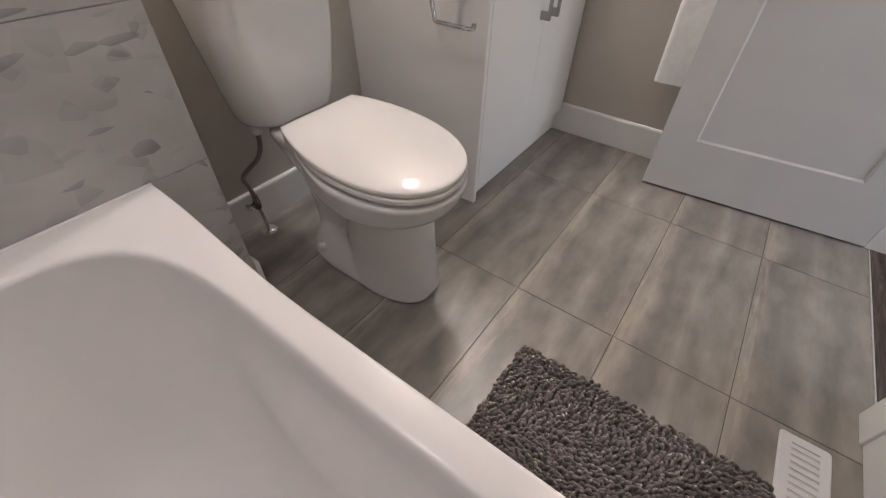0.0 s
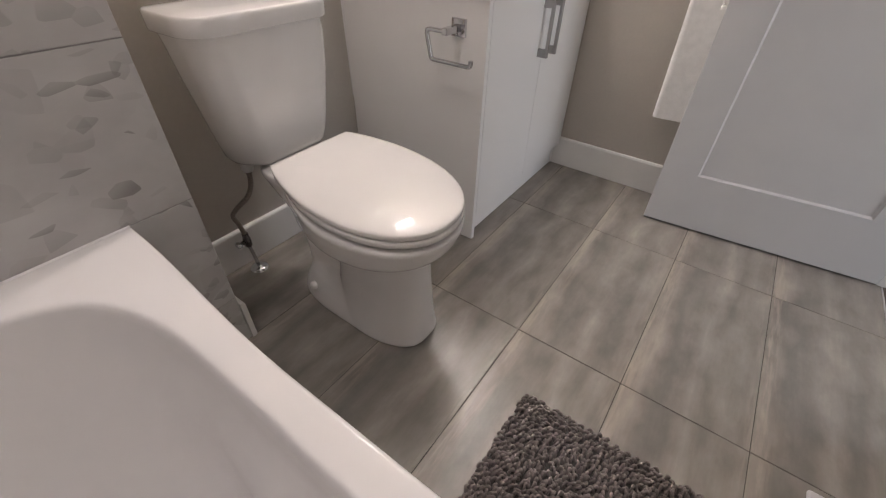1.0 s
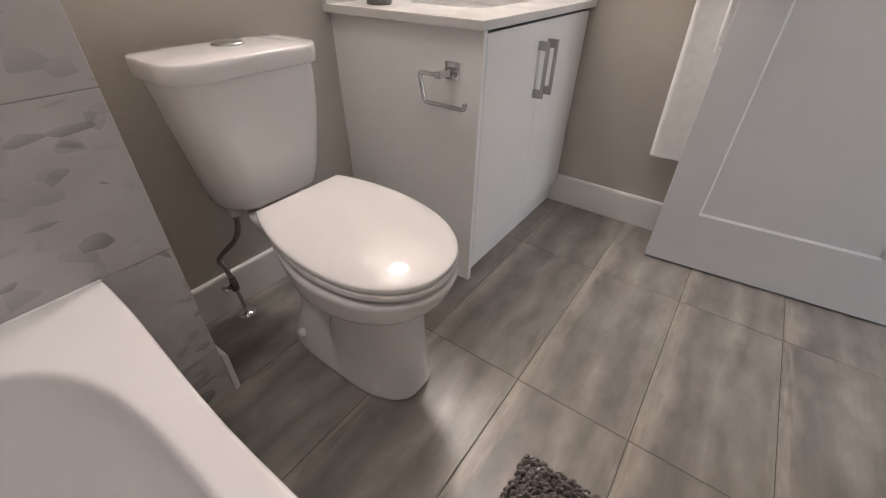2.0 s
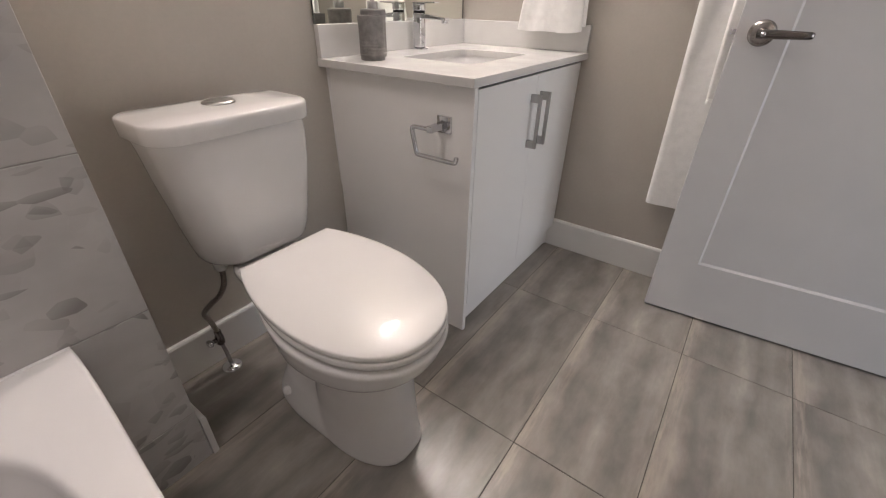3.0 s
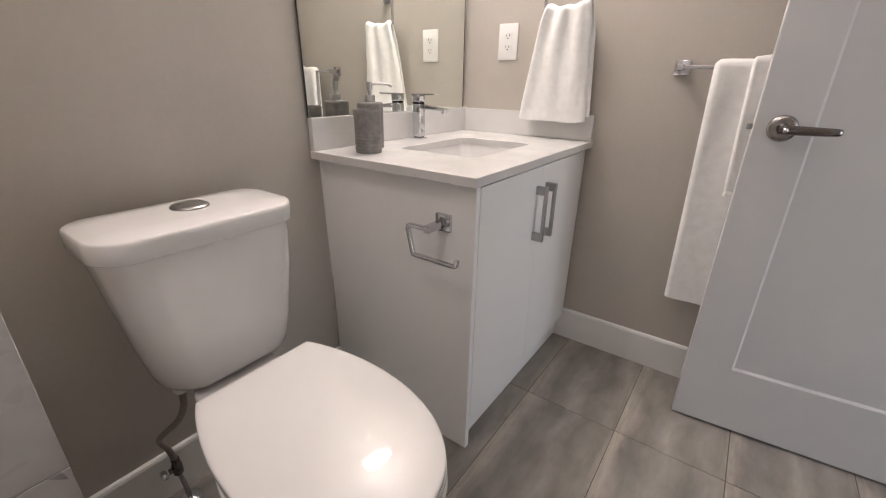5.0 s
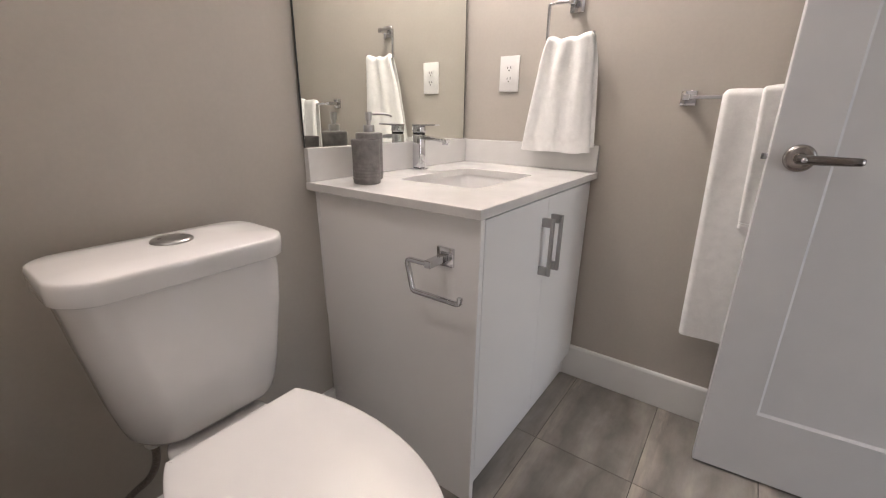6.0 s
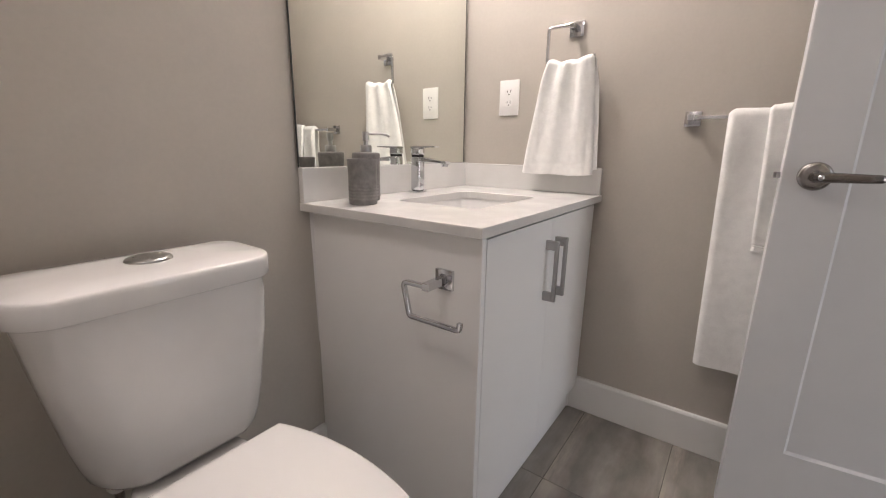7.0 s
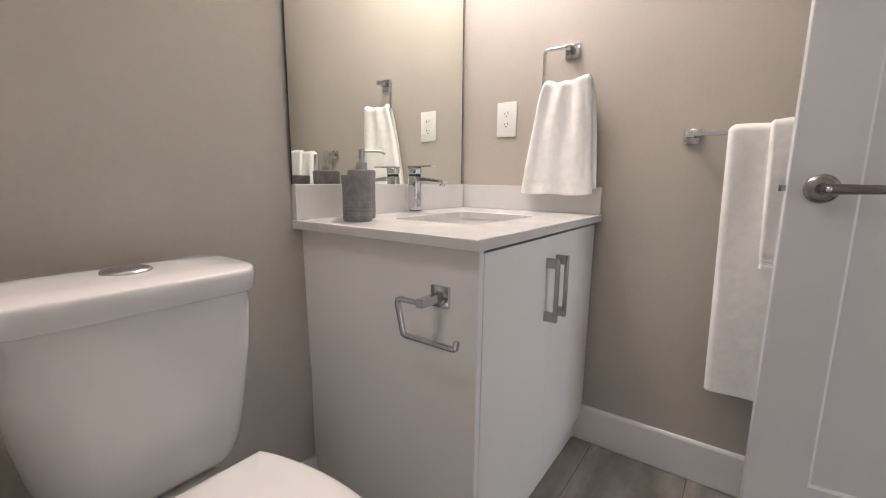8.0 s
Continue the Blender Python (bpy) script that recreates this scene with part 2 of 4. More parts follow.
M_DUCT = plain("grey_duct_metal", (0.50, 0.49, 0.49), 0.6, vary=0.1, scale=40)
M_HOSE = plain("braided_steel_hose", (0.30, 0.27, 0.24), 0.42, metal=0.85, vary=0.25, scale=220, fine=0.6, fine_scale=700)
M_PLATE = plain("white_outlet_plastic", (0.80, 0.79, 0.77), 0.34, vary=0.02)
M_VENT = plain("white_register_enamel", (0.61, 0.605, 0.61), 0.34, vary=0.03, fine=0.06)
M_GLOW = glowing("lit_frosted_glass", BULB_COLOUR, 3.0)
M_CAULK = plain("white_caulk", (0.78, 0.765, 0.76), 0.4, vary=0.05, scale=30)
_m = Nodes("mirror_silver")
M_MIRROR = _m.set(colour=(0.96, 0.985, 0.935), rough=0.004, metal=1.0)
_m = Nodes("mirror_edge")
M_MEDGE = _m.set(colour=(0.03, 0.035, 0.03), rough=0.4)

# ---------------------------------------------------------------- building helpers
ORIGIN = {}


def thing(name, at, label, category, group="", kind="", turn=0.0):
    """The Empty at the base of a thing with parts."""
    ob = new(name)
    ob.empty_display_size = 0.05
    ob.matrix_world = pose(*at, 0, 0, turn)
    ORIGIN[ob.name] = Vector(at) if not turn else None
    return tagged(ob, label, category, group, kind)


def part(name, bm, material, parent=None, label="", smooth=None, local=False):
    """Links a bmesh, drawn in world places (or the thing's own, if local), as one mesh object under a thing or a part."""
    if parent is not None:
        o = ORIGIN.get(parent.name)
        if o is not None and not local:
            bmesh.ops.translate(bm, verts=bm.verts, vec=-o)
    bmesh.ops.recalc_face_normals(bm, faces=bm.faces)
    me = bpy.data.meshes.new(name)
    if smooth is not None:
        lim = math.cos(radians(smooth))
        for f in bm.faces:
            f.smooth = True
        for e in bm.edges:
            if len(e.link_faces) == 2 and e.link_faces[0].normal.dot(e.link_faces[1].normal) < lim:
                e.smooth = False
    bm.to_mesh(me)
    bm.free()
    me.materials.append(material)
    ob = new(name, me)
    if parent is not None:
        ob.parent = parent
        ORIGIN[ob.name] = ORIGIN.get(parent.name)
    if label:
        tagged(ob, label)
    return ob


def structure(name, bm, material, label, category, smooth=None):
    ob = part(name, bm, material, smooth=smooth)
    ORIGIN[ob.name] = None
    return tagged(ob, label, category, kind="structure")


def box(x0, x1, y0, y1, z0, z1, bevel=0.0, seg=2, bm=None):
    bm = bm or bmesh.new()
    made = bmesh.ops.create_cube(bm, size=1.0)["verts"]
    lo, hi = Vector((min(x0, x1), min(y0, y1), min(z0, z1))), Vector((max(x0, x1), max(y0, y1), max(z0, z1)))
    for v in made:
        v.co = Vector([lo[i] + (v.co[i] + 0.5) * (hi[i] - lo[i]) for i in range(3)])
    if bevel:
        edges = list({e for v in made for e in v.link_edges})
        bmesh.ops.bevel(bm, geom=edges, offset=bevel, segments=seg, profile=0.5, affect="EDGES")
    return bm


def boxes(*all_boxes):
    bm = bmesh.new()
    for b in all_boxes:
        box(*b, bm=bm)
    return bm


def loft(rings, cap0=True, cap1=True, close=True, bm=None):
    """Skins rings of points (equal counts)."""
    bm = bm or bmesh.new()
    rows = [[bm.verts.new(p) for p in r] for r in rings]
    n = len(rows[0])
    for a, b in zip(rows, rows[1:]):
        for i in range(n if close else n - 1):
            j = (i + 1) % n
            bm.faces.new((a[i], a[j], b[j], b[i]))
    if cap0:
        bm.faces.new(list(reversed(rows[0])))
    if cap1:
        bm.faces.new(rows[-1])
    return bm


def circle(c, r, n, axis="z", ry=None):
    ry = ry or r
    out = []
    for i in range(n):
        a = 2 * math.pi * i / n
        u, v = r * math.cos(a), ry * math.sin(a)
        out.append(Vector(c) + (Vector((u, v, 0)) if axis == "z" else Vector((0, u, v)) if axis == "x" else Vector((u, 0, v))))
    return out


def revolve(c, profile, n=32, axis="z", bm=None, cap0=True, cap1=True):
    """profile: (radius, height) pairs along the axis."""
    step = {"z": Vector((0, 0, 1)), "x": Vector((1, 0, 0)), "y": Vector((0, 1, 0))}[axis]
    return loft([circle(Vector(c) + step * h, max(r, 1e-5), n, axis) for r, h in profile], cap0, cap1, bm=bm)


def catmull(points, per=8):
    pts = [Vector(p) for p in points]
    pts = [2 * pts[0] - pts[1]] + pts + [2 * pts[-1] - pts[-2]]
    out = []
    for i in range(1, len(pts) - 2):
        p0, p1, p2, p3 = pts[i - 1 : i + 3]
        for k in range(per):
            t = k / per
            out.append(0.5 * (2 * p1 + (p2 - p0) * t + (2 * p0 - 5 * p1 + 4 * p2 - p3) * t * t + (3 * p1 - p0 - 3 * p2 + p3) * t ** 3))
    return out + [pts[-2]]


def tube(path, r, n=10, bm=None, square=False, side=None):
    """A round (or square) rod along a path of points; side: a fixed direction for a square section."""
    pts = [Vector(p) for p in path]
    rings = []
    up = Vector(side) if side else Vector((0.123, 0.3, 1)).normalized()
    for i, p in enumerate(pts):
        if i == 0:
            d = pts[1] - p
        elif i == len(pts) - 1:
            d = p - pts[i - 1]
        else:
            d = (pts[i + 1] - p).normalized() + (p - pts[i - 1]).normalized()
        d.normalize()
        a = d.cross(up)
        a.normalize()
        b = a.cross(d).normalized()
        k = 1.0
        if 0 < i < len(pts) - 1:
            c = max(0.5, d.dot((pts[i + 1] - p).normalized()))
            k = 1 / c
        if square:
            ring = []
            for sx, sy in ((1, 1), (-1, 1), (-1, -1), (1, -1)):
                for q in ((1.0, 0.55), (0.87, 0.87), (0.55, 1.0)) if sx * sy > 0 else ((0.55, 1.0), (0.87, 0.87), (1.0, 0.55)):
                    ring.append(p + (a * sx * q[0] * k + b * sy * q[1]) * r)
            rings.append(ring)
        else:
            rings.append([p + (a * math.cos(2 * math.pi * j / n) + b * math.sin(2 * math.pi * j / n)) * r for j in range(n)])
    return loft(rings, bm=bm)


def rounded_rect(cx, cy, hx, hy, r, z, n=6):
    out = []
    for qx, qy, a0 in ((1, 1, 0), (-1, 1, 90), (-1, -1, 180), (1, -1, 270)):
        for k in range(n + 1):
            a = radians(a0 + 90 * k / n)
            out.append(Vector((cx + qx * (hx - r) + r * math.cos(a), cy + qy * (hy - r) + r * math.sin(a), z)))
    return out


def smoothstep(a, b, x):
    t = min(1.0, max(0.0, (x - a) / (b - a)))
    return t * t * (3 - 2 * t)


# ---------------------------------------------------------------- walls, ceiling, hall
structure("wall_north", box(WEST - WALL, WALL, 0.0, WALL, 0, CEIL), M_WALL, "taupe eggshell painted wall behind toilet and vanity", "wall")
structure("wall_east", box(0.0, WALL, SOUTH - WALL, 0.0, 0, CEIL), M_WALL, "taupe eggshell painted wall with towel bar", "wall")
structure("wall_west", box(WEST - WALL, WEST, SOUTH - WALL, 0.0, 0, CEIL), M_WALL, "plain taupe painted wall along the bathtub", "wall")
structure("wall_south", boxes((WEST, DOOR_L, SOUTH - WALL, SOUTH, 0, CEIL), (DOOR_R, 0.0, SOUTH - WALL, SOUTH, 0, CEIL), (DOOR_L, DOOR_R, SOUTH - WALL, SOUTH, DOOR_H, CEIL)),
          M_WALL, "taupe painted wall with the door opening", "wall")
structure("wall_alcove", box(WEST, ALCOVE_X + 0.0002, ALCOVE_Y + 0.011, 0.0, 0, CEIL), M_WALL, "boxed-out wall at the end of the bathtub", "wall")
structure("ceiling", box(WEST - WALL, WALL, SOUTH - WALL, WALL, CEIL, CEIL + 0.1), M_CEIL, "white painted ceiling", "ceiling")

HALL_S = -3.15
structure("hall_floor", box(-2.2, 1.2, HALL_S, SOUTH - 0.016, -0.03, -0.006), M_PLANK, "dark wood-look plank floor of the hall", "floor")
# The opening in this wall is made up, to hold the daylight lamp.
structure("hall_wall_south", boxes((-2.2, -1.35, HALL_S - WALL, HALL_S, 0, CEIL), (-0.25, 1.2, HALL_S - WALL, HALL_S, 0, CEIL),
                                    (-1.35, -0.25, HALL_S - WALL, HALL_S, 0, 0.35), (-1.35, -0.25, HALL_S - WALL, HALL_S, 2.15, CEIL)),
          M_CEIL, "pale painted hall wall with an unseen opening added for daylight", "wall")
structure("hall_wall_west", box(-2.2 - WALL, -2.2, HALL_S, SOUTH - WALL, 0, CEIL), M_CEIL, "pale painted hall end wall", "wall")
structure("hall_wall_east", box(1.2, 1.2 + WALL, HALL_S, SOUTH - WALL, 0, CEIL), M_CEIL, "pale painted hall end wall", "wall")
structure("hall_wall_north", box(WALL, 1.2, SOUTH - WALL, SOUTH, 0, CEIL), M_CEIL, "pale painted hall wall", "wall")
structure("hall_ceiling", box(-2.2, 1.2, HALL_S, SOUTH - WALL, CEIL, CEIL + 0.1), M_CEIL, "white painted hall ceiling", "ceiling")
# Area lamp in the added opening, in place of daylight from the hall.
lamp("hall_daylight_stand_in", "AREA", look((-0.8, HALL_S - 0.02, 0.80), (-0.8, 0, 0.8)), HALL_WATTS, (0.86, 0.90, 1.0), size=(1.05, 1.05))

# ---------------------------------------------------------------- skirting, casing, threshold


def skirting(path, height=BASE_H, thick=BASE_T):
    """A board with an eased top along a plan polyline; it lies to the left of the line's direction."""
    prof = [(0.0, 0.0), (thick - 0.004, 0.0), (thick - 0.004, 0.0022), (thick, 0.0022), (thick, height - 0.008), (thick - 0.003, height - 0.002), (thick - 0.007, height), (0.0, height)]
    pts = [Vector((*p, 0)) for p in path]
    rings = []
    for i, p in enumerate(pts):
        dirs = []
        if i:
            dirs.append((p - pts[i - 1]).normalized())
        if i < len(pts) - 1:
            dirs.append((pts[i + 1] - p).normalized())
        ns = [Vector((-d.y, d.x, 0)) for d in dirs]
        n = sum(ns, Vector()).normalized()
        k = 1 / max(0.3, n.dot(ns[0]))
        rings.append([p + n * (o * k) + Vector((0, 0, h)) for o, h in prof])
    return loft(rings)


structure("baseboard_1", skirting([(-0.781, -0.0002), (ALCOVE_X + 0.0003, -0.0002), (ALCOVE_X + 0.0003, ALCOVE_Y - 0.004)]), M_TRIM,
          "white painted baseboard behind the toilet", "baseboard")
structure("baseboard_2", skirting([(-0.0002, SOUTH + 0.02), (-0.0002, -0.531)]), M_TRIM, "white painted baseboard below the towels", "baseboard")
structure("baseboard_3", skirting([(-1.70, SOUTH), (DOOR_L - 0.0945, SOUTH)]), M_TRIM, "white painted baseboard beside the door casing", "baseboard")


def casing(name, x0, x1):
    bm = box(x0, x1, SOUTH, SOUTH + 0.021, 0.0, DOOR_H + 0.09, 0.003)
    structure(name, bm, M_TRIM, "flat white painted door casing", "trim")


casing("trim_1", DOOR_L - 0.094, DOOR_L - 0.002)
casing("trim_2", DOOR_R + 0.004, DOOR_R + 0.094)
structure("trim_3", box(DOOR_L - 0.002, DOOR_R + 0.004, SOUTH, SOUTH + 0.021, DOOR_H + 0.002, DOOR_H + 0.09, 0.003), M_TRIM, "flat white painted head casing", "trim")
structure("door_jamb", boxes((DOOR_L, DOOR_L + 0.018, SOUTH - WALL, SOUTH - 0.001, 0, DOOR_H), (DOOR_R - 0.018, DOOR_R, SOUTH - WALL, SOUTH - 0.001, 0, DOOR_H),
                             (DOOR_L + 0.018, DOOR_R - 0.018, SOUTH - WALL, SOUTH - 0.001, DOOR_H - 0.018, DOOR_H)), M_TRIM, "white painted door jamb", "trim")
structure("threshold", box(DOOR_L + 0.018, DOOR_R - 0.018, SOUTH - 0.0185, SOUTH - 0.0145, -0.006, 0.0008, 0.0008), M_DUCT, "narrow metal strip between tile and planks", "trim")


# ---------------------------------------------------------------- mirror
def mirror():
    x0, x1, z0, z1 = -0.819, -0.026, 0.9425, 1.86
    tip = 0.0065 / (z1 - z0)          # its foot stands on the backsplash, its top rests on the wall
    root = thing("mirror", ((x0 + x1) / 2, 0, z0), "large rectangular frameless wall mirror standing on the backsplash", "mirror")
    glass = box(x0, x1, -0.0062, -0.0053, z0, z1, 0.0003, 1)
    back = box(x0 - 0.0012, x1 + 0.0062, -0.0052, -0.0005, z0 - 0.0005, z1 + 0.0012)
    for bm in (glass, back):
        for v in bm.verts:
            v.co.y -= tip * (z1 - v.co.z)
    part("glass", glass, M_MIRROR, root)
    part("edge", back, M_MEDGE, root, "dark ground glass edge")


mirror()


# ---------------------------------------------------------------- bathtub
def bathtub():
    x_out, x_in, y_n, y_s, rim = -1.706, WEST + 0.001, ALCOVE_Y - 0.001, SOUTH + 0.001, 0.474
    root = thing("bathtub", (-2.08, -1.05, 0), "white acrylic alcove bathtub with a rounded basin, empty", "bathtub")
    cx, cy, a, b = -2.082, -1.068, 0.370, 0.681
    count = 96

    def inner(k, grow, z, pinch=0.15):
        ang = 2 * math.pi * k / count
        c, s = math.cos(ang), math.sin(ang)
        e = 2 / 3.5
        u, v = abs(c) ** e * (1 if c >= 0 else -1), abs(s) ** e * (1 if s >= 0 else -1)
        half = (a + grow) * (1 - pinch * (1 - v * v))
        return Vector((cx + half * u, cy + (b + grow) * v, z))

    def outer(k, inset, z):
        p = inner(k, 0.0, z)
        d = Vector((p.x - cx, p.y - cy, 0))
        hx, hy0, hy1 = (x_out - inset) - cx, (y_n - inset * 0.0) - cy, cy - (y_s)
        hw = cx - x_in
        t = 1e9
        if d.x > 1e-6:
            t = min(t, hx / d.x)
        if d.x < -1e-6:
            t = min(t, hw / -d.x)
        if d.y > 1e-6:
            t = min(t, hy0 / d.y)
        if d.y < -1e-6:
            t = min(t, hy1 / -d.y)
        q = Vector((cx + d.x * t, cy + d.y * t, z))
        if abs(q.x - (x_out - inset)) < 1e-4:
            q.x += 0.028 * (1 - smoothstep(0.0, 0.52, y_n - q.y))
        return q

    corner = min(range(count), key=lambda k: (outer(k, 0.0, 0.0) - Vector((x_out + 0.028, y_n, 0.0))).length)
    plain_outer = outer

    def outer(k, inset, z):
        if k == corner:
            return Vector((x_out - inset + 0.028, y_n, z))
        return plain_outer(k, inset, z)

    rings = [[outer(k, 0.028, 0.004) for k in range(count)], [outer(k, 0.028, rim - 0.062) for k in range(count)],
             [outer(k, 0.020, rim - 0.050) for k in range(count)], [outer(k, 0.0, rim - 0.040) for k in range(count)],
             [outer(k, 0.0, rim - 0.007) for k in range(count)], [outer(k, 0.0012, rim - 0.003) for k in range(count)],
             [outer(k, 0.004, rim - 0.0006) for k in range(count)], [outer(k, 0.008, rim) for k in range(count)]]
    # The flat rim, then the rolled edge and the basin.
    for g, z in ((0.014, rim), (0.0085, rim - 0.0003), (0.004, rim - 0.0016), (0.0005, rim - 0.0045), (-0.0025, rim - 0.010), (-0.0045, rim - 0.022), (-0.008, rim - 0.05), (-0.013, rim - 0.09), (-0.021, rim - 0.13),
                 (-0.030, rim - 0.17), (-0.040, 0.26), (-0.052, 0.21),
                 (-0.068, 0.17), (-0.095, 0.115), (-0.13, 0.082), (-0.18, 0.068), (-0.26, 0.064)):
        ring = []
        for k in range(count):
            p = inner(k, g, z, 0.15 if z > 0.4 else 0.15 + 0.05 * (0.4 - z))
            # The head end leans back; the arm rests swell in the middle of the long sides.
            depth = max(0.0, rim - 0.03 - z)
            p.y -= 0.20 * depth * smoothstep(0.2, 0.68, p.y - cy)
            swell = smoothstep(0.06, 0.15, depth) * smoothstep(0.42, 0.12, abs(p.y - cy - 0.02))
            p.x += (-1 if p.x > cx else 1) * 0.030 * swell
            ring.append(p)
        rings.append(ring)
    part("shell", loft(rings, cap0=True, cap1=True), M_ACRYL, root, smooth=40)
    # Drain at the far end of the basin.
    part("drain", revolve((cx, cy - 0.36, 0.064), [(0.028, 0), (0.030, 0.003), (0.022, 0.005), (0.0, 0.005)], 24), M_CHROME, root, "chrome drain", smooth=30)
    bead = loft([[Vector((x, y, z)) for y, z in ((y_n + 0.0008, rim - 0.001), (y_n - 0.0032, rim + 0.0003), (y_n - 0.0009, rim + 0.0026), (y_n + 0.0008, rim + 0.0030))] for x in (WEST + 0.02, -1.6795)])
    part("caulk", bead, M_CAULK, root, "white caulk bead")


bathtub()


# ---------------------------------------------------------------- toilet
def egg(y0, y1, w0, w1, z0, z1, n=56, nose=2.3, wide=0.46, cx=0.0, belly=1.1):
    """Plan outline of a seat: straight back edge of half width w0 at y0, widest w1, rounded nose at y1. z from z0 (back) to z1 (front)."""
    half = []
    for i in range(n + 1):
        s = 0.5 - 0.5 * math.cos(math.pi * i / n) if i else 0.0
        if s < wide:
            q = s / wide
            w = w0 + (w1 - w0) * math.sin(q * math.pi / 2) ** belly
        else:
            q = (s - wide) / (1 - wide)
            w = w1 * max(0.0, 1 - q ** nose) ** (1 / nose)
        half.append((w, y0 + (y1 - y0) * s, z0 + (z1 - z0) * s))
    right = [Vector((cx + w, y, z)) for w, y, z in half]
    left = [Vector((cx - w, y, z)) for w, y, z in reversed(half[:-1])]
    return right + left


def grown(ring, d, dz):
    """The outline moved outwards by d and up by dz."""
    out, n = [], len(ring)
    for i, p in enumerate(ring):
        t = ring[(i + 1) % n] - ring[i - 1]
        nrm = Vector((t.y, -t.x, 0))
        if nrm.length < 1e-9:
            nrm = Vector((0, -1, 0))
        nrm.normalize()
        c = Vector((sum(q.x for q in ring) / n, sum(q.y for q in ring) / n, 0))
        if nrm.dot(Vector((p.x - c.x, p.y - c.y, 0))) < 0:
            nrm = -nrm
        out.append(p + nrm * d + Vector((0, 0, dz)))
    return out


def oval(cy, hx, hy, z, n=48, p=2.3, front=1.0):
    out = []
    for i in range(n):
        a = 2 * math.pi * i / n
        c, s = math.cos(a), math.sin(a)
        e = 2 / p
        out.append(Vector((hx * abs(c) ** e * (1 if c >= 0 else -1), cy + hy * abs(s) ** e * (1 if s >= 0 else -1), z)))
    return out


def polar(ring, centre, count, grow=0.0):
    """The outline drawn again with points at even angles about a centre, moved outwards by grow."""
    pts = sorted((math.atan2(p.y - centre.y, p.x - centre.x), math.hypot(p.x - centre.x, p.y - centre.y)) for p in ring)
    angles, radii = [a for a, _ in pts], [r for _, r in pts]
    out = []
    for k in range(count):
        a = -math.pi + 2 * math.pi * k / count
        r = float(np.interp(a, angles, radii, period=2 * math.pi)) + grow
        out.append(Vector((centre.x + r * math.cos(a), centre.y + r * math.sin(a), 0)))
    return out


def toilet():
    root = thing("toilet", (-1.246, -0.45, 0), "white two-piece toilet with closed lid and dual flush button", "toilet")
    cx = -1.246

    def placed(ring, dx=0.0):
        return [p + Vector((cx + dx, 0, 0)) for p in ring]

    # Pedestal and bowl: round column below, the seat's outline above.
    lx = -0.016
    rim_line = egg(-0.375, -0.789, 0.116, 0.1660, 0.0, 0.0, nose=2.2)
    count, mid = 72, Vector((0, -0.565, 0))
    secs = [(oval(-0.548, 0.106, 0.164, 0), 0.0, 0.0, 0.0), (oval(-0.548, 0.108, 0.166, 0), 0.010, 0.0, 0.0), (oval(-0.550, 0.104, 0.160, 0), 0.05, 0.0, 0.0), (oval(-0.556, 0.098, 0.150, 0), 0.11, 0.0, 0.0),
            (oval(-0.560, 0.091, 0.144, 0), 0.19, 0.0, 0.1), (oval(-0.562, 0.087, 0.142, 0), 0.30, 0.0, 0.3), (oval(-0.563, 0.089, 0.144, 0), 0.328, 0.0, 0.5), (rim_line, 0.340, -0.052, 0.7),
            (rim_line, 0.346, -0.038, 0.8), (rim_line, 0.356, -0.023, 0.9), (rim_line, 0.371, -0.010, 1.0), (rim_line, 0.389, -0.002, 1.0), (rim_line, 0.402, 0.002, 1.0), (rim_line, 0.409, 0.005, 1.0), (rim_line, 0.416, 0.005, 1.0), (rim_line, 0.4205, 0.003, 1.0)]

    def raised(y, z):
        """The rim climbs towards the tank, under the sloping seat, while the belly sinks."""
        k = min(1.0, max(0.0, (y + 0.79) / 0.455))
        return z + k * (0.020 * smoothstep(0.36, 0.41, z) - 0.060 * smoothstep(0.22, 0.33, z) * (1 - smoothstep(0.345, 0.412, z)))

    bm = loft([placed([Vector((p.x + lx * k, p.y, raised(p.y, z))) for p in polar(ring, mid, count, grow)]) for ring, z, grow, k in secs])
    # Long foot, low trapway behind the column, and the shelf that carries the tank.
    secs = [(-0.474, 0.107, 0.239, 0.0, 2.9), (-0.474, 0.108, 0.240, 0.010, 2.9), (-0.474, 0.105, 0.236, 0.030, 2.8), (-0.476, 0.098, 0.226, 0.060, 2.7), (-0.478, 0.088, 0.212, 0.095, 2.6), (-0.48, 0.074, 0.200, 0.125, 2.5), (-0.48, 0.05, 0.18, 0.145, 2.4)]
    loft([placed(oval(c, hx, hy, z, p=p)) for c, hx, hy, z, p in secs], bm=bm)
    secs = [(-0.36, 0.056, 0.10, 0.08, 2.4), (-0.35, 0.050, 0.10, 0.16, 2.4), (-0.34, 0.052, 0.11, 0.23, 2.5),
            (-0.325, 0.062, 0.115, 0.29, 2.6), (-0.315, 0.084, 0.13, 0.36, 3.0), (-0.31, 0.102, 0.135, 0.41, 3.2), (-0.31, 0.102, 0.135, 0.424, 3.2), (-0.31, 0.096, 0.129, 0.428, 3.2)]
    loft([placed(oval(c, hx, hy, z, p=p)) for c, hx, hy, z, p in secs], bm=bm)
    bowl = part("bowl", bm, M_CERAM, root, smooth=180)
    melt = bowl.modifiers.new("melt", "REMESH")
    melt.mode, melt.voxel_size, melt.use_smooth_shade = "VOXEL", 0.0040, True
    ease = bowl.modifiers.new("ease", "SMOOTH")
    ease.factor, ease.iterations = 0.5, 26
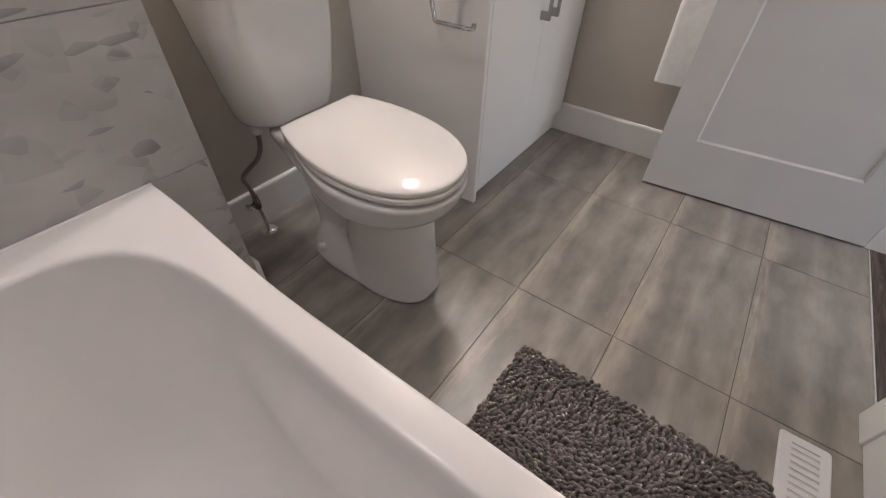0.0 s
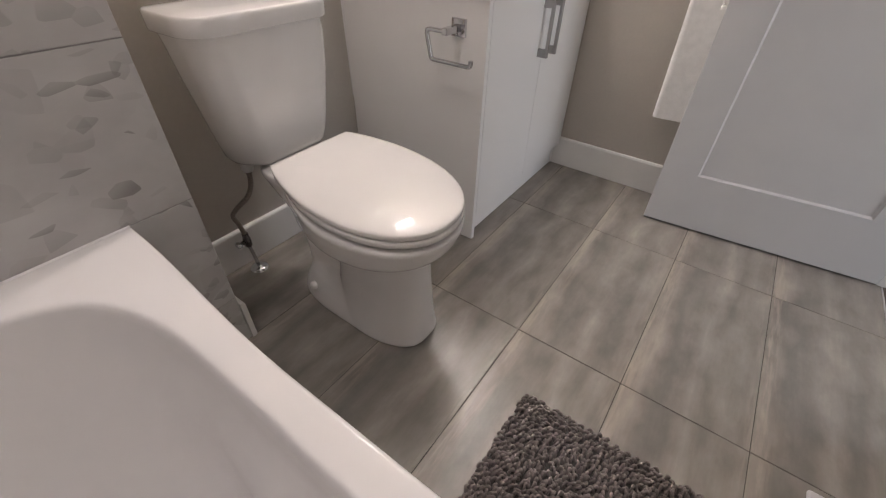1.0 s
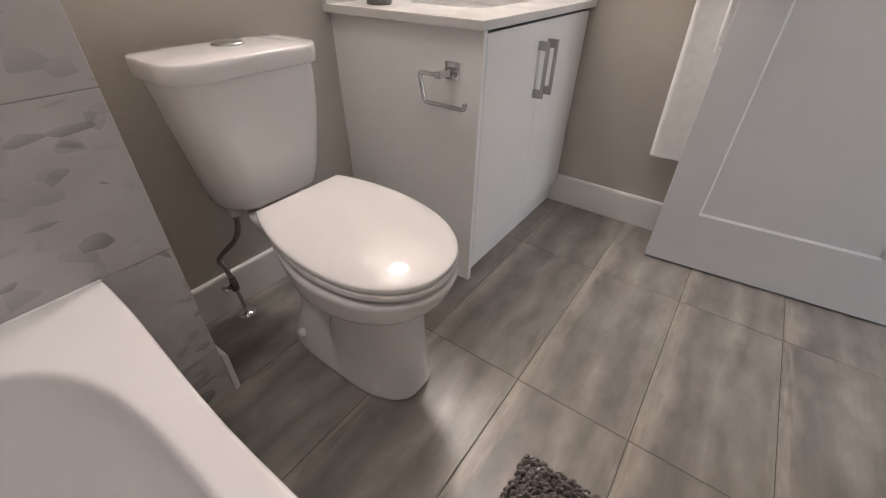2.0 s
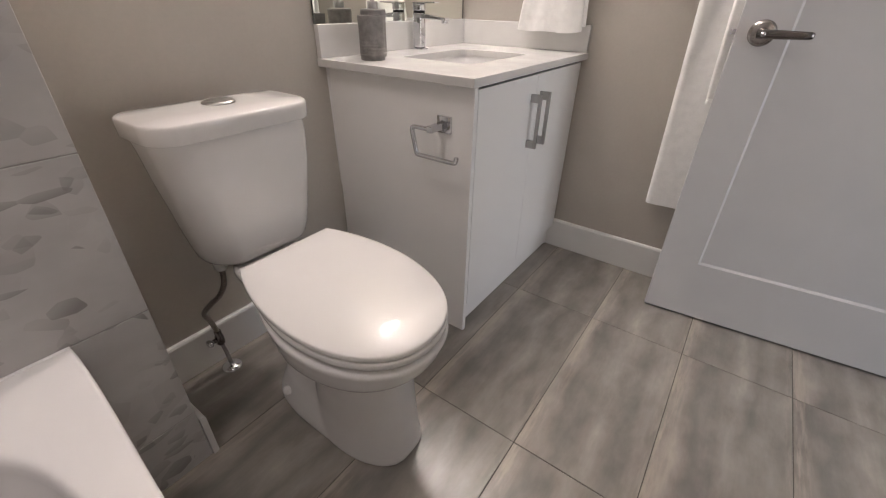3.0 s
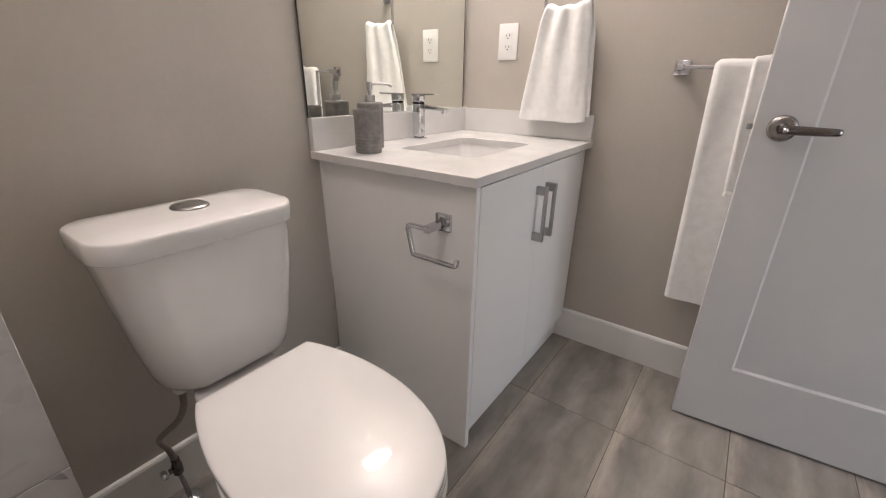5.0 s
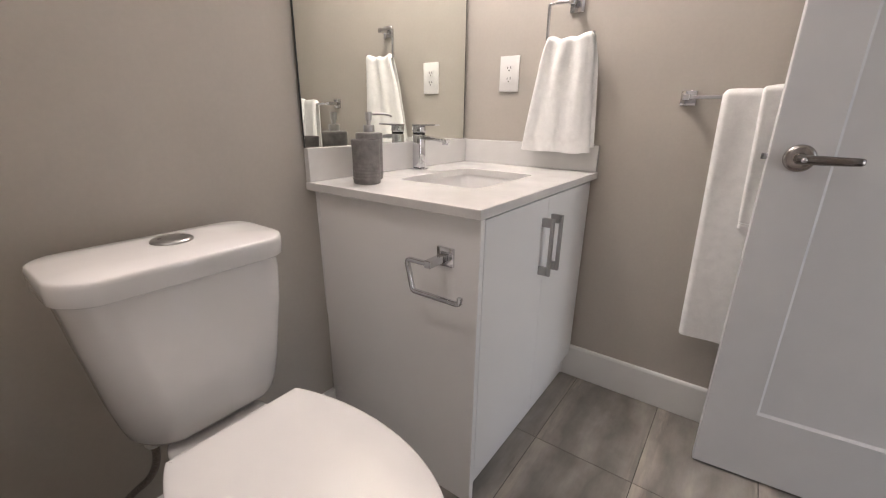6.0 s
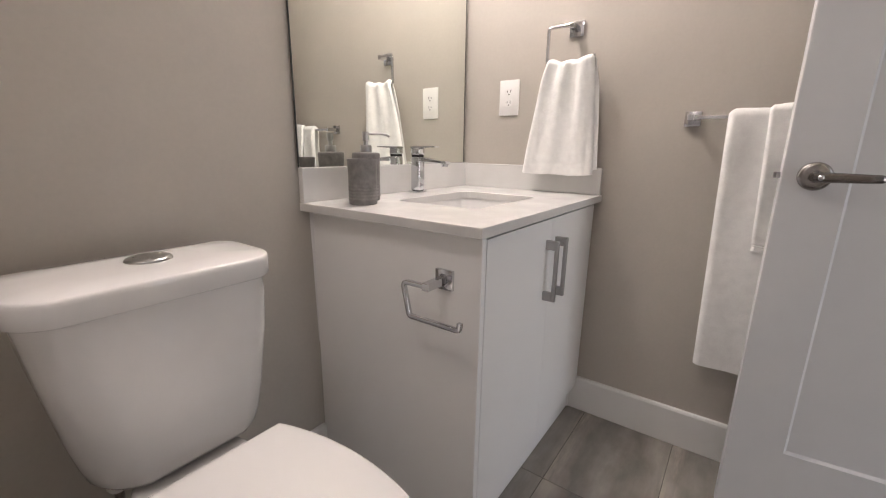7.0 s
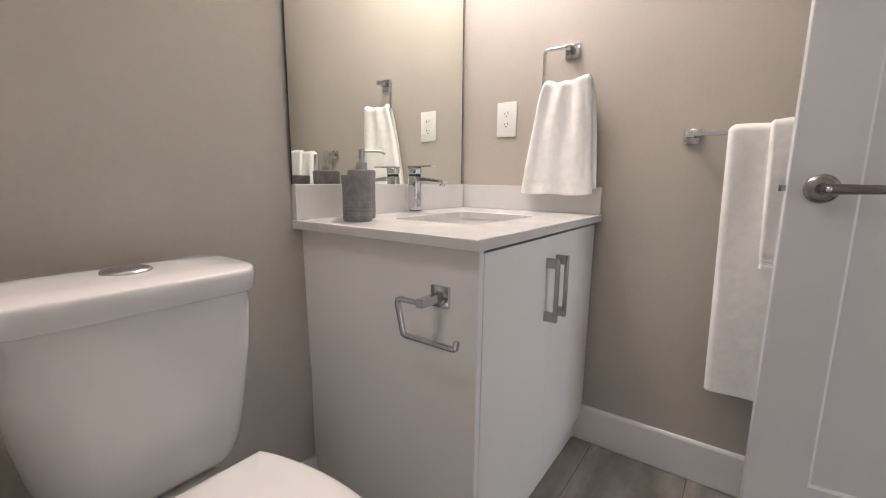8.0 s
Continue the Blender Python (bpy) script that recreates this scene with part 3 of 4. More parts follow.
    for sx in (-1, 1):
        part("bolt_cap", revolve((cx + sx * 0.090, -0.335, 0.055), [(0.014, 0), (0.0135, 0.008), (0.010, 0.014), (0.0, 0.016)], 18), M_CERAM, bowl, smooth=60)
    # Seat and lid slope gently to the front.
    y0, y1, zb, zf = -0.335, -0.790, 0.477, 0.449
    def turned(ring):
        return [p + Vector((0.013 * max(0.0, (p.y - y1) / (y0 - y1)), 0, 0)) for p in ring]

    seat0 = turned(placed(egg(y0 - 0.012, y1 - 0.001, 0.118, 0.1715, zb - 0.0235, zf - 0.0200, nose=2.2, belly=0.9), -0.017))
    part("seat", loft([grown(seat0, -0.016, 0.0004), grown(seat0, -0.006, 0.0), grown(seat0, -0.001, 0.002), grown(seat0, 0.0, 0.007), grown(seat0, 0.0, 0.0145), grown(seat0, -0.0012, 0.0168), grown(seat0, -0.004, 0.0180), grown(seat0, -0.014, 0.0182)]), M_PLAST, root, smooth=45)
    lid0 = turned(placed(egg(y0, y1, 0.122, 0.172, zb + 0.001, zf + 0.001, nose=2.2, belly=0.8), -0.018))
    rings = [grown(lid0, -0.014, -0.0005), grown(lid0, -0.004, -0.0003), grown(lid0, -0.0008, 0.001), grown(lid0, 0.0, 0.003), grown(lid0, 0.0, 0.0098), grown(lid0, -0.0012, 0.0122), grown(lid0, -0.0035, 0.0134)]
    mid = Vector((cx - 0.015, -0.56, (zb + zf) / 2 + 0.002))
    for k, up in [(q, 0.0134 + 0.014 * (1 - q ** 2.8)) for q in (0.95, 0.90, 0.84, 0.77, 0.69, 0.60, 0.50, 0.40, 0.30, 0.20, 0.1)]:
        rings.append([Vector((mid.x + (p.x - mid.x) * k, mid.y + (p.y - mid.y) * k, mid.z + (p.z - mid.z) * k + up)) for p in lid0])
    part("lid", loft(rings), M_PLAST, root, smooth=40)
    for sx in (-1, 1):
        part("hinge", box(cx - 0.012 + sx * 0.085 - 0.022, cx - 0.012 + sx * 0.085 + 0.022, -0.352, -0.318, 0.428, 0.470, 0.008, 3), M_PLAST, root, smooth=50)
    # Tank, tapered to its foot.
    tx = cx - 0.007

    def bowed(hx, yb, yf, z, r, bow):
        sx = tx + (0.005 if z < 0.75 else 0.0) + 0.015 * max(0.0, 0.75 - z) / 0.32
        ring = rounded_rect(sx, (yb + yf) / 2, hx, abs(yf - yb) / 2, r, z, 8)
        out = []
        for p in ring:
            f = 1.0 if p.y < (yb + yf) / 2 else 0.0
            out.append(Vector((p.x, p.y - bow * f * (1 - ((p.x - sx) / hx) ** 2), p.z)))
        return out

    yb = -0.088
    secs = [(0.116, yb - 0.014, -0.207, 0.434, 0.045, 0.020), (0.128, yb - 0.008, -0.216, 0.4355, 0.052, 0.026), (0.137, yb - 0.003, -0.224, 0.440, 0.060, 0.030), (0.144, yb, -0.231, 0.452, 0.064, 0.032),
            (0.150, yb, -0.240, 0.480, 0.068, 0.032), (0.158, yb, -0.250, 0.53, 0.070, 0.030), (0.164, yb, -0.258, 0.59, 0.068, 0.028), (0.1715, yb, -0.265, 0.66, 0.062, 0.025), (0.1775, yb, -0.268, 0.73, 0.062, 0.025), (0.179, yb, -0.269, 0.770, 0.062, 0.025)]
    tank = part("tank", loft([bowed(*s) for s in secs]), M_CERAM, root, smooth=50)
    secs = [(0.179, yb - 0.001, -0.268, 0.761, 0.048, 0.025), (0.185, yb + 0.002, -0.274, 0.7615, 0.050, 0.026), (0.187, yb + 0.003, -0.276, 0.764, 0.050, 0.026), (0.1875, yb + 0.004, -0.2765, 0.791, 0.050, 0.026),
            (0.1868, yb + 0.0033, -0.2758, 0.7965, 0.050, 0.026), (0.185, yb + 0.0015, -0.274, 0.7995, 0.048, 0.026), (0.182, yb - 0.0015, -0.271, 0.8008, 0.046, 0.025), (0.10, yb - 0.03, -0.22, 0.803, 0.03, 0.012)]
    tlid = part("tank_lid", loft([bowed(*s) for s in secs]), M_CERAM, root, smooth=50)
    bx, by, bz = cx + 0.007, -0.161, 0.8020
    part("flush_button", revolve((bx, by, bz), [(0.036, 0.0), (0.036, 0.002), (0.034, 0.0048), (0.029, 0.0070), (0.020, 0.0084), (0.010, 0.0090), (0.0, 0.0092)], 36), M_BRUSH, tlid,
         "domed chrome dual flush button", smooth=40)
    part("button_split", box(bx - 0.0230, bx + 0.0230, by - 0.0005, by + 0.0005, bz + 0.0060, bz + 0.0086), M_SHADOWGAP, tlid, "dark split between the two halves")
    part("gasket", loft([bowed(0.098, yb - 0.02, -0.212, 0.424, 0.04, 0.01), bowed(0.098, yb - 0.02, -0.212, 0.437, 0.04, 0.01)]), M_SHADOWGAP, root, "dark tank gasket")


toilet()


def supply_line():
    root = thing("water_supply_line", (-1.357, -0.062, 0), "braided toilet supply hose with chrome stop valve and floor flange", "supply line")
    part("floor_flange", revolve((-1.357, -0.062, 0.0), [(0.030, 0), (0.029, 0.003), (0.022, 0.007), (0.012, 0.010), (0.010, 0.011), (0.0, 0.011)], 28), M_CHROME, root, smooth=50)
    part("riser", tube([(-1.357, -0.062, 0.005), (-1.360, -0.060, 0.06), (-1.364, -0.056, 0.105)], 0.006, 12), M_CHROME, root, smooth=60)
    bm = revolve((-1.364, -0.056, 0.098), [(0.0105, 0), (0.0125, 0.003), (0.0125, 0.030), (0.010, 0.034), (0.010, 0.050)], 16)
    revolve((-1.364, -0.056, 0.118), [(0.007, -0.004), (0.007, -0.020)], 12, "x", bm=bm)
    valve = part("valve", bm, M_DARKNI, root, smooth=50)
    part("valve_handle", loft([circle((-1.388 - d, -0.056, 0.118), r, 16, "x", r * 0.62) for d, r in ((0, 0.013), (0.003, 0.016), (0.010, 0.016), (0.013, 0.012))]), M_CHROME, valve, "oval chrome handle", smooth=50)
    path = catmull([(-1.364, -0.056, 0.146), (-1.372, -0.058, 0.19), (-1.386, -0.072, 0.235), (-1.380, -0.105, 0.275), (-1.352, -0.135, 0.315), (-1.338, -0.150, 0.365), (-1.338, -0.155, 0.440)], 8)
    part("hose", tube(path, 0.0074, 12), M_HOSE, root, "braided steel hose", smooth=60)
    part("coupling_nut", revolve((-1.338, -0.155, 0.398), [(0.013, 0), (0.016, 0.006), (0.016, 0.030), (0.013, 0.037)], 12), M_PLATE, root, "white plastic nut", smooth=30)


supply_line()


# ---------------------------------------------------------------- vanity
PANEL_X, FRONT_Y = -0.780, -0.560


def square_pull(root, x, z0, z1):
    """A flat square-section bar pull on two posts."""
    y = FRONT_Y + 0.002
    bm = boxes((x - 0.006, x + 0.006, y - 0.036, y - 0.026, z0, z1))
    bmesh.ops.bevel(bm, geom=list(bm.edges), offset=0.0012, segments=1, affect="EDGES")
    pull = part("handle", bm, M_BRUSH, root, "square brushed nickel bar handle")
    for za, zb in ((z0, z0 + 0.026), (z1 - 0.026, z1)):
        part("post", box(x - 0.006, x + 0.006, y - 0.0262, y + 0.0005, za, zb, 0.001, 1), M_BRUSH, pull)


def vanity():
    root = thing("vanity_cabinet", (-0.4, -0.28, 0), "white slab-door vanity cabinet against the corner", "cabinet")
    top = COUNTER_Z - 0.0245
    part("side_panel", box(PANEL_X, PANEL_X + 0.018, FRONT_Y, -0.0022, 0.0, top, 0.0012, 1), M_CAB, root)
    bead = loft([[Vector((PANEL_X - w, -0.0003, z)), Vector((PANEL_X + 0.001, -0.0003, z)), Vector((PANEL_X + 0.001, -0.0026, z)), Vector((PANEL_X - 0.0002, -0.0026 - 0.5 * w, z))]
                 for z, w in ((0.42, 0.0004), (0.46, 0.0016), (0.54, 0.0028), (0.60, 0.0042), (0.68, 0.0052), (0.76, 0.0072), (top, 0.0082))])
    part("caulk", bead, M_CAULK, root, "white caulk in the joint at the wall", smooth=60)
    part("carcass", boxes((PANEL_X + 0.019, -0.016, FRONT_Y + 0.024, -0.0005, 0.098, 0.114), (-0.0155, -0.0145, FRONT_Y + 0.024, -0.0005, 0.0, top),
                          (PANEL_X + 0.019, -0.016, -0.012, -0.0005, 0.114, top), (PANEL_X + 0.019, -0.016, FRONT_Y + 0.024, FRONT_Y + 0.05, top - 0.03, top - 0.001)), M_CAB, root)
    part("toe_kick", box(PANEL_X + 0.0185, -0.0148, FRONT_Y + 0.030, FRONT_Y + 0.045, 0.0, 0.097), M_CAB, root)
    # Dark strips nearly fill the door gaps; the gaps' shade is their colour.
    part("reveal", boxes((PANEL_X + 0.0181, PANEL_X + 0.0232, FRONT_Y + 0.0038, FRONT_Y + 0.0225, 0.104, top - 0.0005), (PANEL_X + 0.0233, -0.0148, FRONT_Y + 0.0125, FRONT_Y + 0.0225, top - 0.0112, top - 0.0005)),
         M_SHADOWGAP, root, "dark strips in place of shade in the gaps beside and above the doors")
    mid = -0.390
    for x0, x1, px in ((PANEL_X + 0.0234, mid - 0.0006, mid - 0.034), (mid + 0.0006, -0.004, mid + 0.034)):
        d = part("door", box(x0, x1, FRONT_Y + 0.002, FRONT_Y + 0.021, 0.104, top - 0.0114, 0.0012, 2), M_CAB, root)
        square_pull(d, px, 0.580, 0.755)
    return root


vanity()


def rect_hole_slab(x0, x1, y0, y1, z0, z1, hx0, hx1, hy0, hy1, r, eased):
    """A worktop with a round-cornered opening, eased edges."""
    inner_t = rounded_rect((hx0 + hx1) / 2, (hy0 + hy1) / 2, (hx1 - hx0) / 2, (hy1 - hy0) / 2, r, z1, 6)
    cx, cy = (hx0 + hx1) / 2, (hy0 + hy1) / 2

    def outer(p, inset, z):
        d = Vector((p.x - cx, p.y - cy))
        t = 1e9
        for lim, comp in ((x1 - inset - cx, d.x), (cx - x0 - inset, -d.x), (y1 - inset - cy, d.y), (cy - y0 - inset, -d.y)):
            if comp > 1e-9:
                t = min(t, lim / comp)
        return Vector((cx + d.x * t, cy + d.y * t, z))

    # Extra points so that the outline keeps its corners.
    dirs = []
    for k in range(len(inner_t)):
        dirs.append(inner_t[k])
    corners = [Vector((x, y, z1)) for x, y in ((x1, y1), (x0, y1), (x0, y0), (x1, y0))]
    ordered = sorted(dirs, key=lambda p: math.atan2(p.y - cy, p.x - cx))
    # The opening's point nearest to each diagonal takes the outer corner.
    owner = {}
    for c in corners:
        ang = math.atan2(c.y - cy, c.x - cx)
        owner[min(range(len(ordered)), key=lambda i: abs(math.atan2(ordered[i].y - cy, ordered[i].x - cx) - ang))] = c
    ordered = [(p, owner.get(i)) for i, p in enumerate(ordered)]

    def ring(inset, z):
        out = []
        for p, c in ordered:
            if c is None:
                out.append(outer(p, inset, z))
            else:
                out.append(Vector((c.x - math.copysign(inset, c.x - cx), c.y - math.copysign(inset, c.y - cy), z)))
        return out

    hole = lambda z, g=0.0: [Vector((cx + (p.x - cx) * (1 + g), cy + (p.y - cy) * (1 + g), z)) for p, _ in ordered]
    rings = [hole(z0), ring(0.001, z0), ring(0.0, z0 + eased * 0.5), ring(0.0, z1 - eased), ring(eased * 0.3, z1 - eased * 0.3), ring(eased, z1), hole(z1, 0.008), hole(z1 - 0.002), hole(z0)]
    bm = loft(rings, cap0=False, cap1=False)
    bmesh.ops.remove_doubles(bm, verts=bm.verts, dist=1e-6)
    return bm


SINK = (-0.604, -0.226, -0.437, -0.155)


def countertop():
    root = thing("countertop", (-0.41, -0.29, COUNTER_Z - 0.0235), "white quartz vanity countertop with backsplash on two walls", "countertop")
    part("slab", rect_hole_slab(COUNTER_X, -0.0005, COUNTER_Y, -0.0005, COUNTER_Z - 0.0235, COUNTER_Z, *SINK, 0.035, 0.0025), M_QUARTZ, root)
    part("backsplash", box(COUNTER_X + 0.001, -0.0005, -0.020, -0.0008, COUNTER_Z + 0.0004, 0.942, 0.0015, 1), M_QUARTZ, root)
    part("side_splash", box(-0.020, -0.0008, COUNTER_Y + 0.004, -0.0203, COUNTER_Z + 0.0004, 0.9405, 0.0015, 1), M_QUARTZ, root)


countertop()


def sink():
    x0, x1, y0, y1 = SINK
    cx, cy, hx, hy = (x0 + x1) / 2, (y0 + y1) / 2, (x1 - x0) / 2, (y1 - y0) / 2
    z = COUNTER_Z - 0.024
    root = thing("sink", (cx, cy, z - 0.15), "white rectangular undermount porcelain sink", "sink")
    rings = [rounded_rect(cx, cy, hx + g, hy + g, r, zz, 6) for g, r, zz in ((0.02, 0.045, z - 0.002), (0.02, 0.045, z), (0.004, 0.036, z), (0.001, 0.035, z - 0.006), (-0.008, 0.038, z - 0.045),
                                                                            (-0.016, 0.042, z - 0.10), (-0.035, 0.045, z - 0.125), (-0.075, 0.045, z - 0.136), (-0.12, 0.02, z - 0.14))]
    part("basin", loft(rings, cap0=False), M_CERAM, root, smooth=40)
    part("drain", revolve((cx, cy, z - 0.1405), [(0.030, 0), (0.031, 0.003), (0.024, 0.005), (0.022, 0.002), (0.0, 0.002)], 28), M_CHROME, root, "chrome drain", smooth=40)


sink()


def faucet():
    x, y, z = -0.384, -0.062, COUNTER_Z
    root = thing("faucet", (x, y, z), "chrome square single-lever basin faucet", "faucet")
    part("base", box(x - 0.0235, x + 0.0235, y - 0.0235, y + 0.0235, z, z + 0.006, 0.0015, 2), M_CHROME, root, smooth=30)
    part("body", box(x - 0.0165, x + 0.0165, y - 0.0185, y + 0.0185, z + 0.006, z + 0.122, 0.0055, 4), M_CHROME, root, smooth=60)
    sp = loft([[Vector((x + sx * 0.0150, yy, z + zz)) for sx, zz in ((-1, a), (1, a), (1, b), (-1, b))] for yy, a, b in ((y - 0.015, 0.104, 0.121), (y - 0.060, 0.104, 0.1165), (y - 0.106, 0.101, 0.110), (y - 0.126, 0.098, 0.109))])
    bmesh.ops.bevel(sp, geom=list(sp.edges), offset=0.0025, segments=3, affect="EDGES")
    spout = part("spout", sp, M_CHROME, root, smooth=60)
    part("aerator", revolve((x, y - 0.114, z + 0.091), [(0.0, 0), (0.010, 0), (0.0105, 0.001), (0.0105, 0.009)], 20), M_CHROME, spout, smooth=40)
    # Near-black inset block; the joint's shadow is put into its colour.
    part("collar", box(x - 0.0135, x + 0.0135, y - 0.0155, y + 0.0155, z + 0.1215, z + 0.1275), M_SHADOWGAP, root, "dark shadow joint")
    part("lever_block", box(x - 0.0165, x + 0.0165, y - 0.0190, y + 0.0190, z + 0.127, z + 0.1505, 0.0045, 4), M_CHROME, root, smooth=60)
    lev = loft([[Vector((x + sx * w, yy, z + zz)) for sx, zz in ((-1, a), (1, a), (1, b), (-1, b))] for yy, w, a, b in ((y + 0.0195, 0.0165, 0.1495, 0.1545), (y - 0.020, 0.0165, 0.1500, 0.1555), (y - 0.080, 0.0145, 0.1525, 0.1565))])
    bmesh.ops.bevel(lev, geom=list(lev.edges), offset=0.0012, segments=2, affect="EDGES")
    part("lever", lev, M_CHROME, root, smooth=40)


faucet()


def tumbler():
    x, y, z = -0.718, -0.145, COUNTER_Z
    root = thing("tumbler", (x, y, z), "grey stone-look bathroom tumbler with ribbed lower band", "tumbler")
    prof = [(0.036, 0.0), (0.0375, 0.002)]
    for k in range(5):
        h = 0.010 + 0.0085 * k
        prof += [(0.0376, h), (0.0388, h + 0.0018), (0.0390, h + 0.0038), (0.0388, h + 0.0058), (0.0376, h + 0.0075)]
    prof += [(0.0382, 0.056), (0.0383, 0.080), (0.0392, 0.100), (0.0402, 0.112), (0.0405, 0.1175), (0.0398, 0.1195), (0.0375, 0.1195), (0.0362, 0.116), (0.035, 0.02), (0.0, 0.016)]
    part("cup", revolve((x, y, z), prof, 44, cap1=False), M_RESIN, root, smooth=45)


tumbler()


def soap_dispenser():
    x, y, z = -0.650, -0.089, COUNTER_Z
    root = thing("soap_dispenser", (x, y, z), "grey stone-look soap dispenser with a steel pump", "soap dispenser")
    prof = [(0.036, 0.0), (0.0375, 0.002)]
    for k in range(5):
        h = 0.010 + 0.0085 * k
        prof += [(0.0376, h), (0.0388, h + 0.0018), (0.0390, h + 0.0038), (0.0388, h + 0.0058), (0.0376, h + 0.0075)]
    prof += [(0.0382, 0.056), (0.0385, 0.10), (0.0395, 0.125), (0.0395, 0.130), (0.038, 0.1335), (0.034, 0.135), (0.016, 0.1355), (0.0, 0.1355)]
    body = part("body", revolve((x, y, z), prof, 44), M_RESIN, root, smooth=45)
    part("collar", revolve((x, y, z + 0.1352), [(0.016, 0), (0.0165, 0.002), (0.0165, 0.018), (0.015, 0.020), (0.0, 0.020)], 28), M_BRUSH, root, smooth=40)
    pump = part("pump_head", revolve((x, y, z + 0.155), [(0.0065, 0), (0.0065, 0.012), (0.009, 0.014), (0.0105, 0.034), (0.010, 0.037), (0.0, 0.037)], 24), M_BRUSH, root, smooth=40)
    path = catmull([(x + 0.004, y - 0.004, z + 0.186), (x + 0.028, y - 0.030, z + 0.1865), (x + 0.040, y - 0.043, z + 0.184), (x + 0.046, y - 0.049, z + 0.179)], 6)
    part("spout", tube(path, 0.0032, 10), M_BRUSH, pump, smooth=60)


soap_dispenser()


# ---------------------------------------------------------------- chrome fittings
def paper_holder():
    x = PANEL_X
    y, z = -0.468, 0.713
    root = thing("toilet_paper_holder", (x, y, z), "square chrome toilet paper holder without a roll, on the cabinet side", "paper holder")
    plate = box(x - 0.008, x + 0.0004, y - 0.0235, y + 0.0235, z - 0.0235, z + 0.0235, 0.0015, 2)
    part("wall_plate", plate, M_CHROME, root, smooth=30)
    part("post", box(x - 0.076, x - 0.0078, y - 0.009, y + 0.009, z - 0.009, z + 0.009, 0.0015, 1), M_CHROME, root, smooth=30)
    xo = x - 0.069
    pts = [(xo, y + 0.004, z)] + catmull([(xo, y + 0.053, z), (xo, y + 0.061, z - 0.003), (xo, y + 0.063, z - 0.011)], 3) + \
        catmull([(xo, y + 0.050, z - 0.066), (xo, y + 0.047, z - 0.074), (xo, y + 0.040, z - 0.077)], 3) + \
        catmull([(xo, y - 0.076, z - 0.077), (xo, y - 0.084, z - 0.075), (xo, y - 0.086, z - 0.066)], 3) + [(xo, y - 0.086, z - 0.060)]
    part("arm", tube(pts, 0.0054, 4, square=True, side=(1, 0, 0)), M_CHROME, root, smooth=50)


def towel_ring():
    y, z = -0.444, 1.395
    root = thing("towel_ring", (0, y, z), "square open chrome towel ring on the wall", "towel ring")
    part("wall_plate", box(-0.008, -0.0003, y - 0.0245, y + 0.0245, z - 0.0245, z + 0.0245, 0.0015, 2), M_CHROME, root, smooth=30)
    part("post", box(-0.062, -0.0078, y - 0.009, y + 0.009, z - 0.009, z + 0.009, 0.0015, 1), M_CHROME, root, smooth=30)
    xo = -0.060
    pts = [(xo, y + 0.002, z)] + catmull([(xo, y + 0.066, z), (xo, y + 0.074, z - 0.003), (xo, y + 0.076, z - 0.011)], 3) + \
        catmull([(xo, y + 0.076, z - 0.104), (xo, y + 0.074, z - 0.112), (xo, y + 0.066, z - 0.115)], 3) + \
        catmull([(xo, y - 0.070, z - 0.115), (xo, y - 0.079, z - 0.112), (xo, y - 0.081, z - 0.105)], 3) + [(xo, y - 0.081, z - 0.095)]
    part("ring", tube(pts, 0.0050, 4, square=True, side=(1, 0, 0)), M_CHROME, root, smooth=50)


def towel_bar():
    y0, y1, z = -0.823, -1.433, 1.095
    root = thing("towel_bar", (0, y0, z), "square chrome towel bar on the wall, partly behind the door", "towel bar")
    for y in (y0, y1):
        part("wall_plate", box(-0.008, -0.0003, y - 0.022, y + 0.022, z - 0.022, z + 0.022, 0.0015, 2), M_CHROME, root, smooth=30)
        part("post", box(-0.068, -0.0078, y - 0.009, y + 0.009, z - 0.009, z + 0.009, 0.0015, 1), M_CHROME, root, smooth=30)
    part("rod", box(-0.066, -0.056, y1 + 0.0091, y0 - 0.0091, z - 0.005, z + 0.005, 0.0008, 1), M_CHROME, root)


paper_holder()
towel_ring()
towel_bar()


